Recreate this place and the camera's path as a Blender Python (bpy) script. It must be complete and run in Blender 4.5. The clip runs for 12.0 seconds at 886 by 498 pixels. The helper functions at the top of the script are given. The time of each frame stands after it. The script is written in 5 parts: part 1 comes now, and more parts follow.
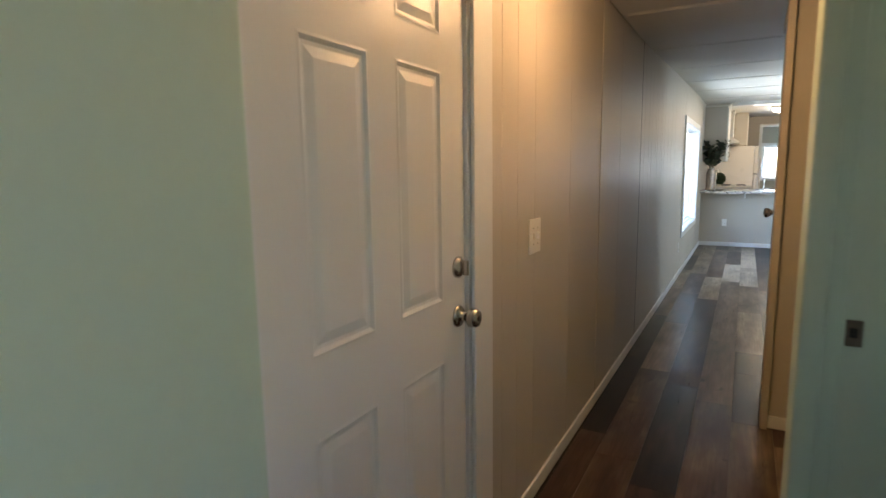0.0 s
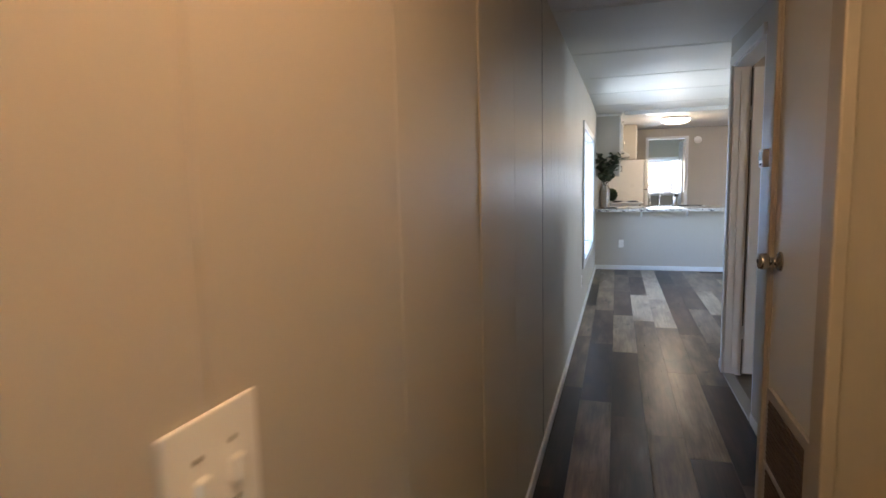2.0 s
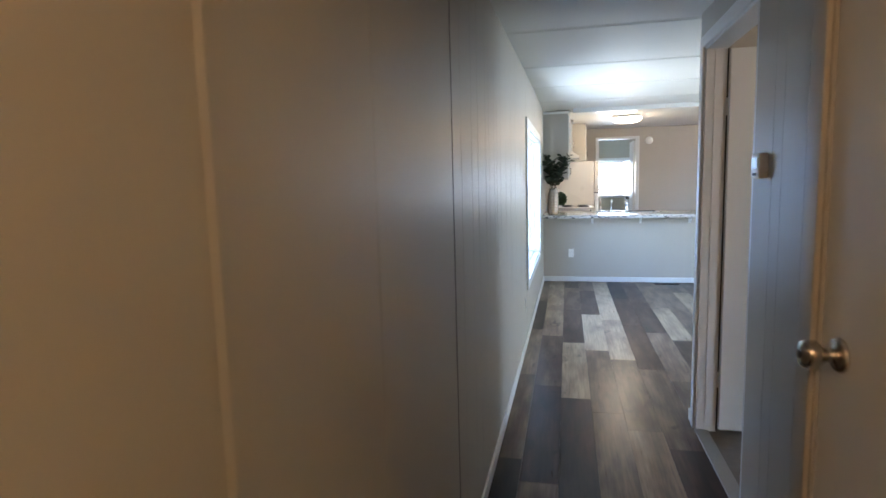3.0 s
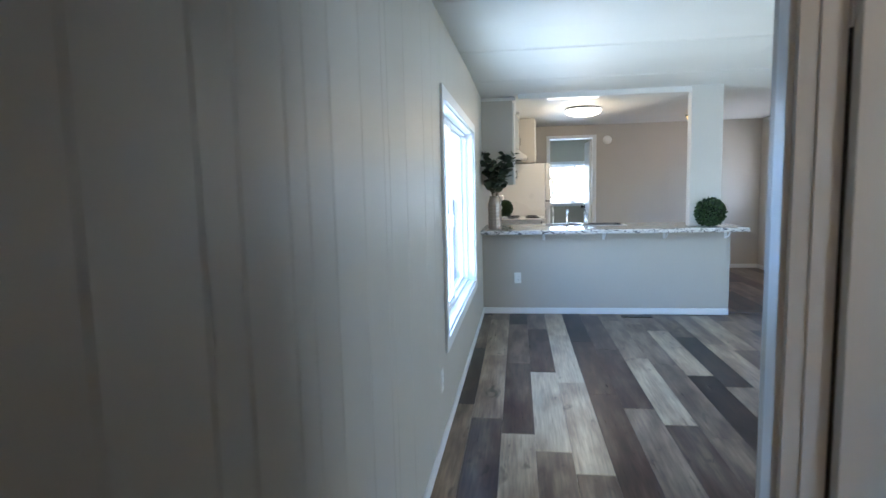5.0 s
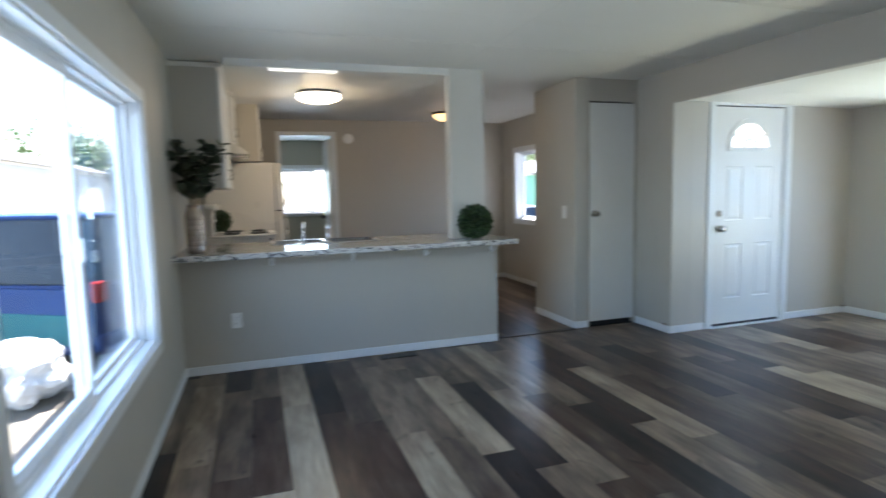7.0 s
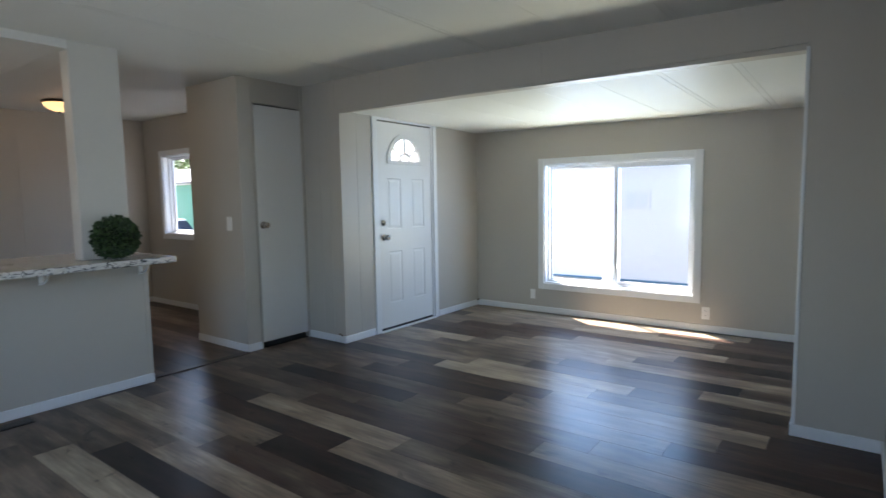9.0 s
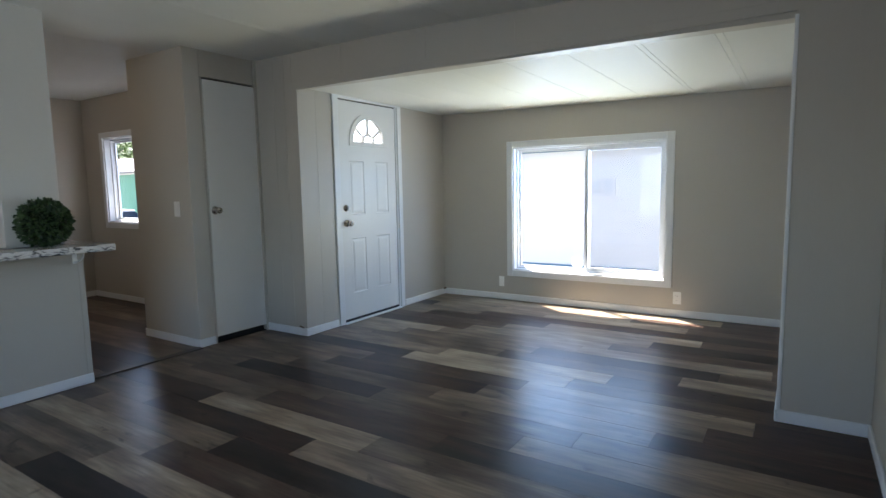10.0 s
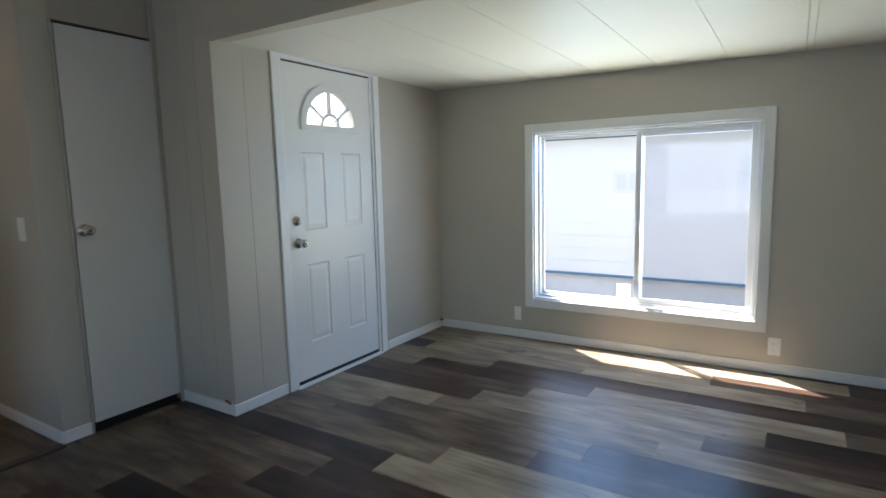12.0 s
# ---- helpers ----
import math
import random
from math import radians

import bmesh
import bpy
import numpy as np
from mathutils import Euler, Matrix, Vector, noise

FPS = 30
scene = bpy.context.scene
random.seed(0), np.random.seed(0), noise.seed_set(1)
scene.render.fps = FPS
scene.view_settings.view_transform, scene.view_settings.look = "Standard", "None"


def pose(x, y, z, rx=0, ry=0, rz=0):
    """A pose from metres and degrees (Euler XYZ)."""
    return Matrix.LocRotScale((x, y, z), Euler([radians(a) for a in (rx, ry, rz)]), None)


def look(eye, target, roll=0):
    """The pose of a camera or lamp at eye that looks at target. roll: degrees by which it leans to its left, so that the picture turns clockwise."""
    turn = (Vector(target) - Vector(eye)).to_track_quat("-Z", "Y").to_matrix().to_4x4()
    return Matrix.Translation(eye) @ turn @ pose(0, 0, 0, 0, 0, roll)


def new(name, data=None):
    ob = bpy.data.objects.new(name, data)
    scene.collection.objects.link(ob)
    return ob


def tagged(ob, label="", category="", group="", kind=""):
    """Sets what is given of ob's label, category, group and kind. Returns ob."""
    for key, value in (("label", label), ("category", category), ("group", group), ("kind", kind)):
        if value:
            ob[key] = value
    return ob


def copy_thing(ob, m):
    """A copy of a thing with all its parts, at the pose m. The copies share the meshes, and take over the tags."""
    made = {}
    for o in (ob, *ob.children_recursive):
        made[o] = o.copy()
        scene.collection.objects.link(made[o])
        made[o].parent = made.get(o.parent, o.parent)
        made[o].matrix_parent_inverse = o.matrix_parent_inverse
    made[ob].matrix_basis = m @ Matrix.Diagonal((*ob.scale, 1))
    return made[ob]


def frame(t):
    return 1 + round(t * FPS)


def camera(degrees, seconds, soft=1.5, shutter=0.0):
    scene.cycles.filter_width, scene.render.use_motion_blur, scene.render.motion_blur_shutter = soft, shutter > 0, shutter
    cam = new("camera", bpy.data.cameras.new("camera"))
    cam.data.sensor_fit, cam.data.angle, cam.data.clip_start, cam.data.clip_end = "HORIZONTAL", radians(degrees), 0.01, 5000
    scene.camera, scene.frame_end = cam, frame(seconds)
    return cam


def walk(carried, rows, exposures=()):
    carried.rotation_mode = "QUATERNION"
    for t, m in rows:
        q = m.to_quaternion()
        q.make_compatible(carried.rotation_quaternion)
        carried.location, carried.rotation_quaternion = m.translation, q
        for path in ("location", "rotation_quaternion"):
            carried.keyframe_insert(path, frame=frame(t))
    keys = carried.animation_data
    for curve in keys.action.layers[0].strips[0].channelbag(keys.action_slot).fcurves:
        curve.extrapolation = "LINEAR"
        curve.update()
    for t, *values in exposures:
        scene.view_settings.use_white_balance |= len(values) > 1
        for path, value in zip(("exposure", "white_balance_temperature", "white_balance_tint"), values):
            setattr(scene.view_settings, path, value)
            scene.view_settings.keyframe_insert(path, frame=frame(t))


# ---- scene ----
cam = camera(77.2, 12.0, shutter=0.5)
PATH = [
    (0, (0.365, 0.329, 1.33), (-0.58, 2.068, 1.047), -0.8),
    (0.5, (0.224, 0.669, 1.313), (-0.672, 2.436, 1.035), -1.0),
    (1, (0.112, 1.069, 1.331), (-0.624, 2.912, 1.088), -1.3),
    (1.5, (0.048, 1.506, 1.338), (-0.587, 3.388, 1.104), -1.4),
    (2, (0.017, 1.95, 1.338), (-0.578, 3.845, 1.108), -1.4),
    (2.5, (0.031, 2.39, 1.362), (-0.467, 4.313, 1.128), -1.4),
    (3, (0.038, 2.868, 1.398), (-0.399, 4.805, 1.162), -1.5),
    (4.8, (0.086, 4.472, 1.358), (-0.196, 6.439, 1.136), -1.4),
    (5, (0.108, 4.652, 1.374), (-0.164, 6.622, 1.158), -1.4),
    (5.5, (0.117, 5.127, 1.343), (-0.096, 7.104, 1.133), -1.5),
    (6, (0.097, 5.587, 1.332), (-0.027, 7.572, 1.118), -1.4),
    (6.5, (0.17, 5.948, 1.35), (0.333, 7.93, 1.139), -1.4),
    (7, (0.279, 6.217, 1.33), (0.908, 8.105, 1.125), -1.4),
    (7.5, (0.332, 6.419, 1.338), (1.284, 8.165, 1.129), -1.4),
    (7.7, (0.337, 6.465, 1.347), (1.399, 8.147, 1.14), -1.3),
    (9.3, (0.38, 6.6, 1.29), (2.018, 7.732, 1.1), -1.1),
    (9.5, (0.402, 6.624, 1.28), (2.053, 7.736, 1.082), -1.2),
    (10, (0.523, 6.757, 1.238), (2.191, 7.837, 1.018), -1.1),
    (10.5, (0.784, 6.934, 1.225), (2.459, 8.003, 0.992), -1.4),
    (11, (1.115, 7.145, 1.273), (2.786, 8.213, 1.019), -1.3),
    (11.5, (1.487, 7.369, 1.297), (3.158, 8.437, 1.041), -1.3),
    (12, (1.87, 7.621, 1.317), (3.543, 8.687, 1.062), -1.4),
]
EXPOSURES = [(0, 4.0, 6850, 13), (1.0, 3.95, 6800, 17), (1.5, 3.97, 6650, 18), (2.5, 4.15, 6350, 15), (3.0, 4.3, 6150, 14), (5.0, 3.95, 5800, 10), (5.5, 3.62, 5850, 10), (6.0, 3.36, 6050, 10), (6.5, 3.20, 6280, 11),
             (7.0, 3.11, 6420, 11), (7.7, 3.05, 6450, 13), (9.5, 2.50, 6680, 14), (10.5, 2.50, 6760, 13), (12.0, 2.26, 6900, 13)]
walk(cam, [(t, look(eye, target, roll)) for t, eye, target, roll in PATH], EXPOSURES)

# ---- world, sun and lamps ----
SUN_DIR = Vector((-0.36, -0.50, -1.30)).normalized()
world = bpy.data.worlds.new("sky")
scene.world = world
world.use_nodes = True
wn = world.node_tree.nodes
sky = wn.new("ShaderNodeTexSky")
sky.sky_type = "NISHITA"
sky.sun_disc = False
sky.sun_elevation = math.asin(-SUN_DIR.z)
sky.sun_rotation = math.atan2(-SUN_DIR.x, -SUN_DIR.y)
world.node_tree.links.new(sky.outputs[0], wn["Background"].inputs[0])
wn["Background"].inputs[1].default_value = 0.15


def lamp(name, kind, m, energy, color, **kw):
    data = bpy.data.lights.new(name, kind)
    data.energy, data.color = energy, color
    for key, value in kw.items():
        if key == "size":
            data.shape, data.size = "RECTANGLE", value[0]
            data.size_y = value[1]
        elif key == "radius":
            data.shadow_soft_size = value
        elif key == "angle":
            data.angle = value
        elif key == "spread":
            data.spread = value
    ob = new(name, data)
    ob.matrix_world = m
    return ob


SUN_POWER, SKY_WEST, SKY_EAST, SKY_DINING, SKY_BACK, ENTRY_FILL = 5.0, 2.8, 4.2, 0.30, 3.3, 0.06
BOUNCE_WEST, BOUNCE_EAST = 0.75, 3.6
HALL_LAMP, KITCHEN_LAMP, DINING_LAMP = 1.25, 1.3, 0.09
COOL, WARM, PALE = (0.27, 0.55, 1.0), (1.0, 0.60, 0.30), (0.94, 1.0, 0.76)
lamp("sun", "SUN", look((0, 0, 30), Vector((0, 0, 30)) + SUN_DIR), SUN_POWER, (1.0, 0.97, 0.93), angle=radians(0.5))
lamp("sky_window_west", "AREA", look((-0.52, 8.675, 1.2), (3, 8.675, 0.95)), SKY_WEST, COOL, size=(1.92, 1.3))
lamp("sky_window_east", "AREA", look((6.13, 8.575, 1.31), (2.8, 8.575, 0.2)), SKY_EAST, COOL, size=(1.5, 0.58))
lamp("ground_bounce_east", "AREA", look((6.13, 8.575, 0.66), (4.5, 8.575, 2.0)), BOUNCE_EAST, PALE, size=(1.5, 0.58), spread=radians(115))
lamp("ground_bounce_west", "AREA", look((-0.52, 8.675, 0.80), (0.9, 8.675, 2.0)), BOUNCE_WEST, PALE, size=(1.92, 0.5), spread=radians(115))
lamp("sky_window_dining", "AREA", look((4.06, 13.1, 1.39), (0, 13.0, 1.2)), SKY_DINING, COOL, size=(1.0, 1.0))
lamp("sky_window_back", "AREA", look((1.25, 17.12, 1.4), (1.25, 14.6, 2.1)), SKY_BACK, (0.55, 0.78, 1.0), size=(1.1, 0.8))
lamp("bath_bulb", "POINT", pose(1.5, 4.9, 2.0), 0.2, (1.0, 0.84, 0.68), radius=0.10)
# added greenish fill for the entry, set in an unseen window
lamp("sky_window_start", "AREA", look((1.86, -0.3, 1.45), (-0.3, 0.3, 1.3)), ENTRY_FILL, (0.70, 1.0, 0.78), size=(0.5, 0.6))


# ---- materials ----
def mat(name, color, rough=0.5, metal=0.0, grain=0.0, scale=60.0, stain=0.0, stain_scale=1.5, bump=0.0, stretch=(1, 1, 1), spec=0.5, shade2=None, vary=0.08):
    """A painted or plain surface: base colour with fine grain and broad stains, and a fine relief."""
    m = bpy.data.materials.new(name)
    m.use_nodes = True
    n, l = m.node_tree.nodes, m.node_tree.links
    b = n["Principled BSDF"]
    b.inputs["Roughness"].default_value, b.inputs["Metallic"].default_value = rough, metal
    b.inputs["Specular IOR Level"].default_value = spec
    if grain == 0 and stain == 0 and bump == 0:
        b.inputs["Base Color"].default_value = (*color, 1)
        return m
    co = n.new("ShaderNodeTexCoord")
    mp = n.new("ShaderNodeMapping")
    mp.inputs["Scale"].default_value = stretch
    l.new(co.outputs["Object"], mp.inputs[0])
    fine, broad = n.new("ShaderNodeTexNoise"), n.new("ShaderNodeTexNoise")
    fine.inputs["Scale"].default_value, broad.inputs["Scale"].default_value = scale, stain_scale
    fine.inputs["Detail"].default_value = 4
    l.new(mp.outputs[0], fine.inputs["Vector"])
    l.new(co.outputs["Object"], broad.inputs["Vector"])
    mix = n.new("ShaderNodeMix")
    mix.data_type = "RGBA"
    other = shade2 or tuple(c * (1 - grain) for c in color)
    mix.inputs["A"].default_value, mix.inputs["B"].default_value = (*color, 1), (*other, 1)
    l.new(fine.outputs["Fac"], mix.inputs["Factor"])
    mix2 = n.new("ShaderNodeMix")
    mix2.data_type = "RGBA"
    mix2.blend_type = "MULTIPLY"
    ramp = n.new("ShaderNodeMapRange")
    ramp.inputs["From Min"].default_value, ramp.inputs["From Max"].default_value = 0.35, 0.75
    ramp.inputs["To Min"].default_value, ramp.inputs["To Max"].default_value = 0.0, stain
    l.new(broad.outputs["Fac"], ramp.inputs["Value"])
    l.new(ramp.outputs[0], mix2.inputs["Factor"])
    l.new(mix.outputs["Result"], mix2.inputs["A"])
    mix2.inputs["B"].default_value = (0.72, 0.69, 0.64, 1)
    l.new(mix2.outputs["Result"], b.inputs["Base Color"])
    rr = n.new("ShaderNodeMapRange")
    rr.inputs["To Min"].default_value, rr.inputs["To Max"].default_value = max(0.02, rough - vary), min(1, rough + vary)
    l.new(broad.outputs["Fac"], rr.inputs["Value"])
    l.new(rr.outputs[0], b.inputs["Roughness"])
    if bump:
        bp = n.new("ShaderNodeBump")
        bp.inputs["Strength"].default_value, bp.inputs["Distance"].default_value = bump, 0.002
        l.new(fine.outputs["Fac"], bp.inputs["Height"])
        l.new(bp.outputs[0], b.inputs["Normal"])
    return m


def emitter(name, color, strength):
    m = bpy.data.materials.new(name)
    m.use_nodes = True
    b = m.node_tree.nodes["Principled BSDF"]
    b.inputs["Base Color"].default_value = (*color, 1)
    b.inputs["Emission Color"].default_value = (*color, 1)
    b.inputs["Emission Strength"].default_value = strength
    return m


def glass_mat(name="window_glass", tint=(1, 1, 1)):
    m = bpy.data.materials.new(name)
    m.use_nodes = True
    n, l = m.node_tree.nodes, m.node_tree.links
    n.remove(n["Principled BSDF"])
    tr, gl, mx, fr = n.new("ShaderNodeBsdfTransparent"), n.new("ShaderNodeBsdfGlossy"), n.new("ShaderNodeMixShader"), n.new("ShaderNodeFresnel")
    tr.inputs[0].default_value = (*tint, 1)
    gl.inputs["Roughness"].default_value = 0.02
    fr.inputs["IOR"].default_value = 1.4
    l.new(fr.outputs[0], mx.inputs[0])
    l.new(tr.outputs[0], mx.inputs[1])
    l.new(gl.outputs[0], mx.inputs[2])
    l.new(mx.outputs[0], n["Material Output"].inputs[0])
    return m


def plank_mat():
    """Printed vinyl oak: a tone for each plank, long grain, darker knots."""
    m = bpy.data.materials.new("vinyl_plank")
    m.use_nodes = True
    n, l = m.node_tree.nodes, m.node_tree.links
    b = n["Principled BSDF"]
    info, co = n.new("ShaderNodeObjectInfo"), n.new("ShaderNodeTexCoord")
    shift = n.new("ShaderNodeVectorMath")
    shift.operation = "MULTIPLY_ADD"
    l.new(info.outputs["Random"], shift.inputs[0])
    shift.inputs[1].default_value = (37, 91, 13)
    l.new(co.outputs["Object"], shift.inputs[2])
    mp = n.new("ShaderNodeMapping")
    mp.inputs["Scale"].default_value = (1, 0.055, 1)
    l.new(shift.outputs[0], mp.inputs[0])
    grain, cloud, knots = n.new("ShaderNodeTexNoise"), n.new("ShaderNodeTexNoise"), n.new("ShaderNodeTexNoise")
    grain.inputs["Scale"].default_value, grain.inputs["Detail"].default_value, grain.inputs["Roughness"].default_value = 70, 6, 0.6
    l.new(mp.outputs[0], grain.inputs["Vector"])
    mp2 = n.new("ShaderNodeMapping")
    mp2.inputs["Scale"].default_value = (1, 0.22, 1)
    l.new(shift.outputs[0], mp2.inputs[0])
    cloud.inputs["Scale"].default_value, cloud.inputs["Detail"].default_value = 11, 4
    l.new(mp2.outputs[0], cloud.inputs["Vector"])
    mp3 = n.new("ShaderNodeMapping")
    mp3.inputs["Scale"].default_value = (1, 0.45, 1)
    l.new(shift.outputs[0], mp3.inputs[0])
    knots.inputs["Scale"].default_value, knots.inputs["Detail"].default_value, knots.inputs["Distortion"].default_value = 9, 3, 1.2
    l.new(mp3.outputs[0], knots.inputs["Vector"])
    tone = n.new("ShaderNodeAttribute")
    tone.attribute_type, tone.attribute_name = "OBJECT", "tone"
    ramp = n.new("ShaderNodeValToRGB")
    e = ramp.color_ramp.elements
    e[0].position, e[0].color = 0.0, (0.019, 0.0125, 0.0105, 1)
    e[1].position, e[1].color = 1.0, (0.41, 0.325, 0.228, 1)
    for p, c in ((0.14, (0.031, 0.0205, 0.017)), (0.34, (0.066, 0.036, 0.027)), (0.5, (0.102, 0.069, 0.050)), (0.75, (0.232, 0.170, 0.120))):
        k = e.new(p)
        k.color = (*c, 1)
    add = n.new("ShaderNodeMath")
    add.operation = "MULTIPLY_ADD"
    sub = n.new("ShaderNodeMath")
    sub.operation = "SUBTRACT"
    l.new(cloud.outputs["Fac"], sub.inputs[0])
    sub.inputs[1].default_value = 0.5
    l.new(sub.outputs[0], add.inputs[0])
    add.inputs[1].default_value = 0.85
    l.new(tone.outputs["Fac"], add.inputs[2])
    l.new(add.outputs[0], ramp.inputs[0])
    g = n.new("ShaderNodeMapRange")
    g.inputs["From Min"].default_value, g.inputs["From Max"].default_value = 0.3, 0.7
    g.inputs["To Min"].default_value, g.inputs["To Max"].default_value = 0.70, 1.20
    l.new(grain.outputs["Fac"], g.inputs["Value"])
    kn = n.new("ShaderNodeMapRange")
    kn.inputs["From Min"].default_value, kn.inputs["From Max"].default_value = 0.64, 0.74
    kn.inputs["To Min"].default_value, kn.inputs["To Max"].default_value = 1.0, 0.45
    l.new(knots.outputs["Fac"], kn.inputs["Value"])
    mul = n.new("ShaderNodeMath")
    mul.operation = "MULTIPLY"
    l.new(g.outputs[0], mul.inputs[0])
    l.new(kn.outputs[0], mul.inputs[1])
    mixc = n.new("ShaderNodeVectorMath")
    mixc.operation = "SCALE"
    l.new(ramp.outputs[0], mixc.inputs[0])
    l.new(mul.outputs[0], mixc.inputs["Scale"])
    l.new(mixc.outputs[0], b.inputs["Base Color"])
    rr = n.new("ShaderNodeMapRange")
    b.inputs["Specular IOR Level"].default_value = 0.18
    # blue of the window reflections, put into the sheen's own colour
    b.inputs["Specular Tint"].default_value = (0.52, 0.76, 1.0, 1)
    rr.inputs["To Min"].default_value, rr.inputs["To Max"].default_value = 0.25, 0.33
    l.new(grain.outputs["Fac"], rr.inputs["Value"])
    l.new(rr.outputs[0], b.inputs["Roughness"])
    bp = n.new("ShaderNodeBump")
    bp.inputs["Strength"].default_value, bp.inputs["Distance"].default_value = 0.08, 0.001
    l.new(grain.outputs["Fac"], bp.inputs["Height"])
    l.new(bp.outputs[0], b.inputs["Normal"])
    return m


def marble_mat():
    m = bpy.data.materials.new("marbled_laminate")
    m.use_nodes = True
    n, l = m.node_tree.nodes, m.node_tree.links
    b = n["Principled BSDF"]
    b.inputs["Roughness"].default_value = 0.12
    co = n.new("ShaderNodeTexCoord")
    a, v = n.new("ShaderNodeTexNoise"), n.new("ShaderNodeTexNoise")
    a.inputs["Scale"].default_value, a.inputs["Detail"].default_value, a.inputs["Distortion"].default_value = 24, 6, 2.2
    v.inputs["Scale"].default_value, v.inputs["Detail"].default_value = 55, 5
    mp = n.new("ShaderNodeMapping")
    mp.inputs["Scale"].default_value = (0.5, 0.8, 1.5)
    l.new(co.outputs["Object"], mp.inputs[0])
    l.new(mp.outputs[0], a.inputs["Vector"])
    l.new(mp.outputs[0], v.inputs["Vector"])
    r = n.new("ShaderNodeValToRGB")
    e = r.color_ramp.elements
    e[0].position, e[0].color = 0.36, (0.04, 0.04, 0.045, 1)
    e[1].position, e[1].color = 0.62, (0.66, 0.64, 0.60, 1)
    for p, c in ((0.44, (0.28, 0.27, 0.26)), (0.50, (0.62, 0.60, 0.57))):
        k = e.new(p)
        k.color = (*c, 1)
    ad = n.new("ShaderNodeMath")
    ad.operation = "MULTIPLY_ADD"
    l.new(v.outputs["Fac"], ad.inputs[0])
    ad.inputs[1].default_value = 0.22
    l.new(a.outputs["Fac"], ad.inputs[2])
    off = n.new("ShaderNodeMath")
    off.operation = "SUBTRACT"
    off.inputs[1].default_value = 0.09
    l.new(ad.outputs[0], off.inputs[0])
    l.new(off.outputs[0], r.inputs[0])
    l.new(r.outputs[0], b.inputs["Base Color"])
    return m


def leaf_mat(name, c0, c1):
    m = bpy.data.materials.new(name)
    m.use_nodes = True
    n, l = m.node_tree.nodes, m.node_tree.links
    b = n["Principled BSDF"]
    b.inputs["Roughness"].default_value = 0.55
    geo, r = n.new("ShaderNodeNewGeometry"), n.new("ShaderNodeValToRGB")
    r.color_ramp.elements[0].color, r.color_ramp.elements[1].color = (*c0, 1), (*c1, 1)
    l.new(geo.outputs["Random Per Island"], r.inputs[0])
    l.new(r.outputs[0], b.inputs["Base Color"])
    return m


GREIGE = (0.51, 0.475, 0.415)
WALL = mat("greige_wall_paint", GREIGE, 0.42, grain=0.07, scale=40, stain=0.10, stain_scale=1.1, bump=0.12, stretch=(8, 8, 0.6))
MINT = mat("mint_green_paint", (0.57, 0.69, 0.57), 0.45, grain=0.05, scale=40, stain=0.08, bump=0.08)
SEAM = mat("groove_paint", (0.475, 0.442, 0.386), 0.6, grain=0.1)
CEIL = mat("ceiling_paint", (0.72, 0.715, 0.68), 0.55, spec=0.3, grain=0.03, scale=30, stain=0.08, stain_scale=1.6, bump=0.06)
CEIL_LOW = mat("glossy_ceiling_paint", (0.72, 0.72, 0.68), 0.48, spec=0.2, grain=0.03, scale=30, stain=0.05, stain_scale=1.6, vary=0.004)
TRIM = mat("white_trim_paint", (0.78, 0.79, 0.79), 0.34, grain=0.04, scale=25, stain=0.06, bump=0.05)
DOOR = mat("white_door_paint", (0.77, 0.77, 0.75), 0.36, grain=0.04, scale=50, stain=0.06, bump=0.08, stretch=(6, 6, 0.5))
VINYL = mat("white_vinyl_frame", (0.82, 0.83, 0.84), 0.3, grain=0.03)
PLASTIC = mat("white_plastic", (0.84, 0.83, 0.80), 0.35)
SLOT = mat("dark_slot", (0.02, 0.02, 0.02), 0.6)
NICKEL = mat("satin_nickel", (0.52, 0.49, 0.45), 0.26, 1.0, grain=0.1, scale=200)
CHROME = mat("chrome", (0.78, 0.78, 0.80), 0.08, 1.0)
STEEL = mat("brushed_steel", (0.60, 0.60, 0.61), 0.28, 1.0, grain=0.15, scale=120, stretch=(1, 20, 1))
BRONZE = mat("dark_bronze", (0.035, 0.027, 0.022), 0.45, 0.4, grain=0.2)
PAPER = bpy.data.materials.new("thin_white_paper")
PAPER.use_nodes = True
translucent = PAPER.node_tree.nodes.new("ShaderNodeBsdfTranslucent")
translucent.inputs[0].default_value = (0.92, 0.93, 0.93, 1)
PAPER.node_tree.links.new(translucent.outputs[0], PAPER.node_tree.nodes["Material Output"].inputs[0])
BLACK = mat("black_enamel", (0.018, 0.018, 0.02), 0.35, grain=0.1)
# tyre rubber, and the black that fills the front door's shaded gaps
RUBBER_GAP = mat("black_rubber_and_gap", (0.02, 0.02, 0.022), 0.6, grain=0.1)
APPLIANCE = mat("white_enamel", (0.78, 0.75, 0.70), 0.28, grain=0.03, scale=90, bump=0.06)
CABINET = mat("cabinet_white", (0.74, 0.73, 0.70), 0.4, grain=0.04, stain=0.05)
PLANK = plank_mat()
JOINT = mat("joint_dark", (0.03, 0.026, 0.023), 0.8)
MARBLE = marble_mat()
GLASS = glass_mat()
SCREEN = glass_mat("insect_screen", (0.72, 0.73, 0.74))
VASEGLASS = mat("mercury_glass", (0.50, 0.41, 0.34), 0.22, 0.6, grain=0.25, scale=30, stretch=(1, 1, 0.2))
LEAF_EU = leaf_mat("eucalyptus_leaf", (0.014, 0.023, 0.011), (0.062, 0.080, 0.042))
LEAF_BOX = leaf_mat("boxwood_leaf", (0.010, 0.025, 0.007), (0.050, 0.098, 0.026))
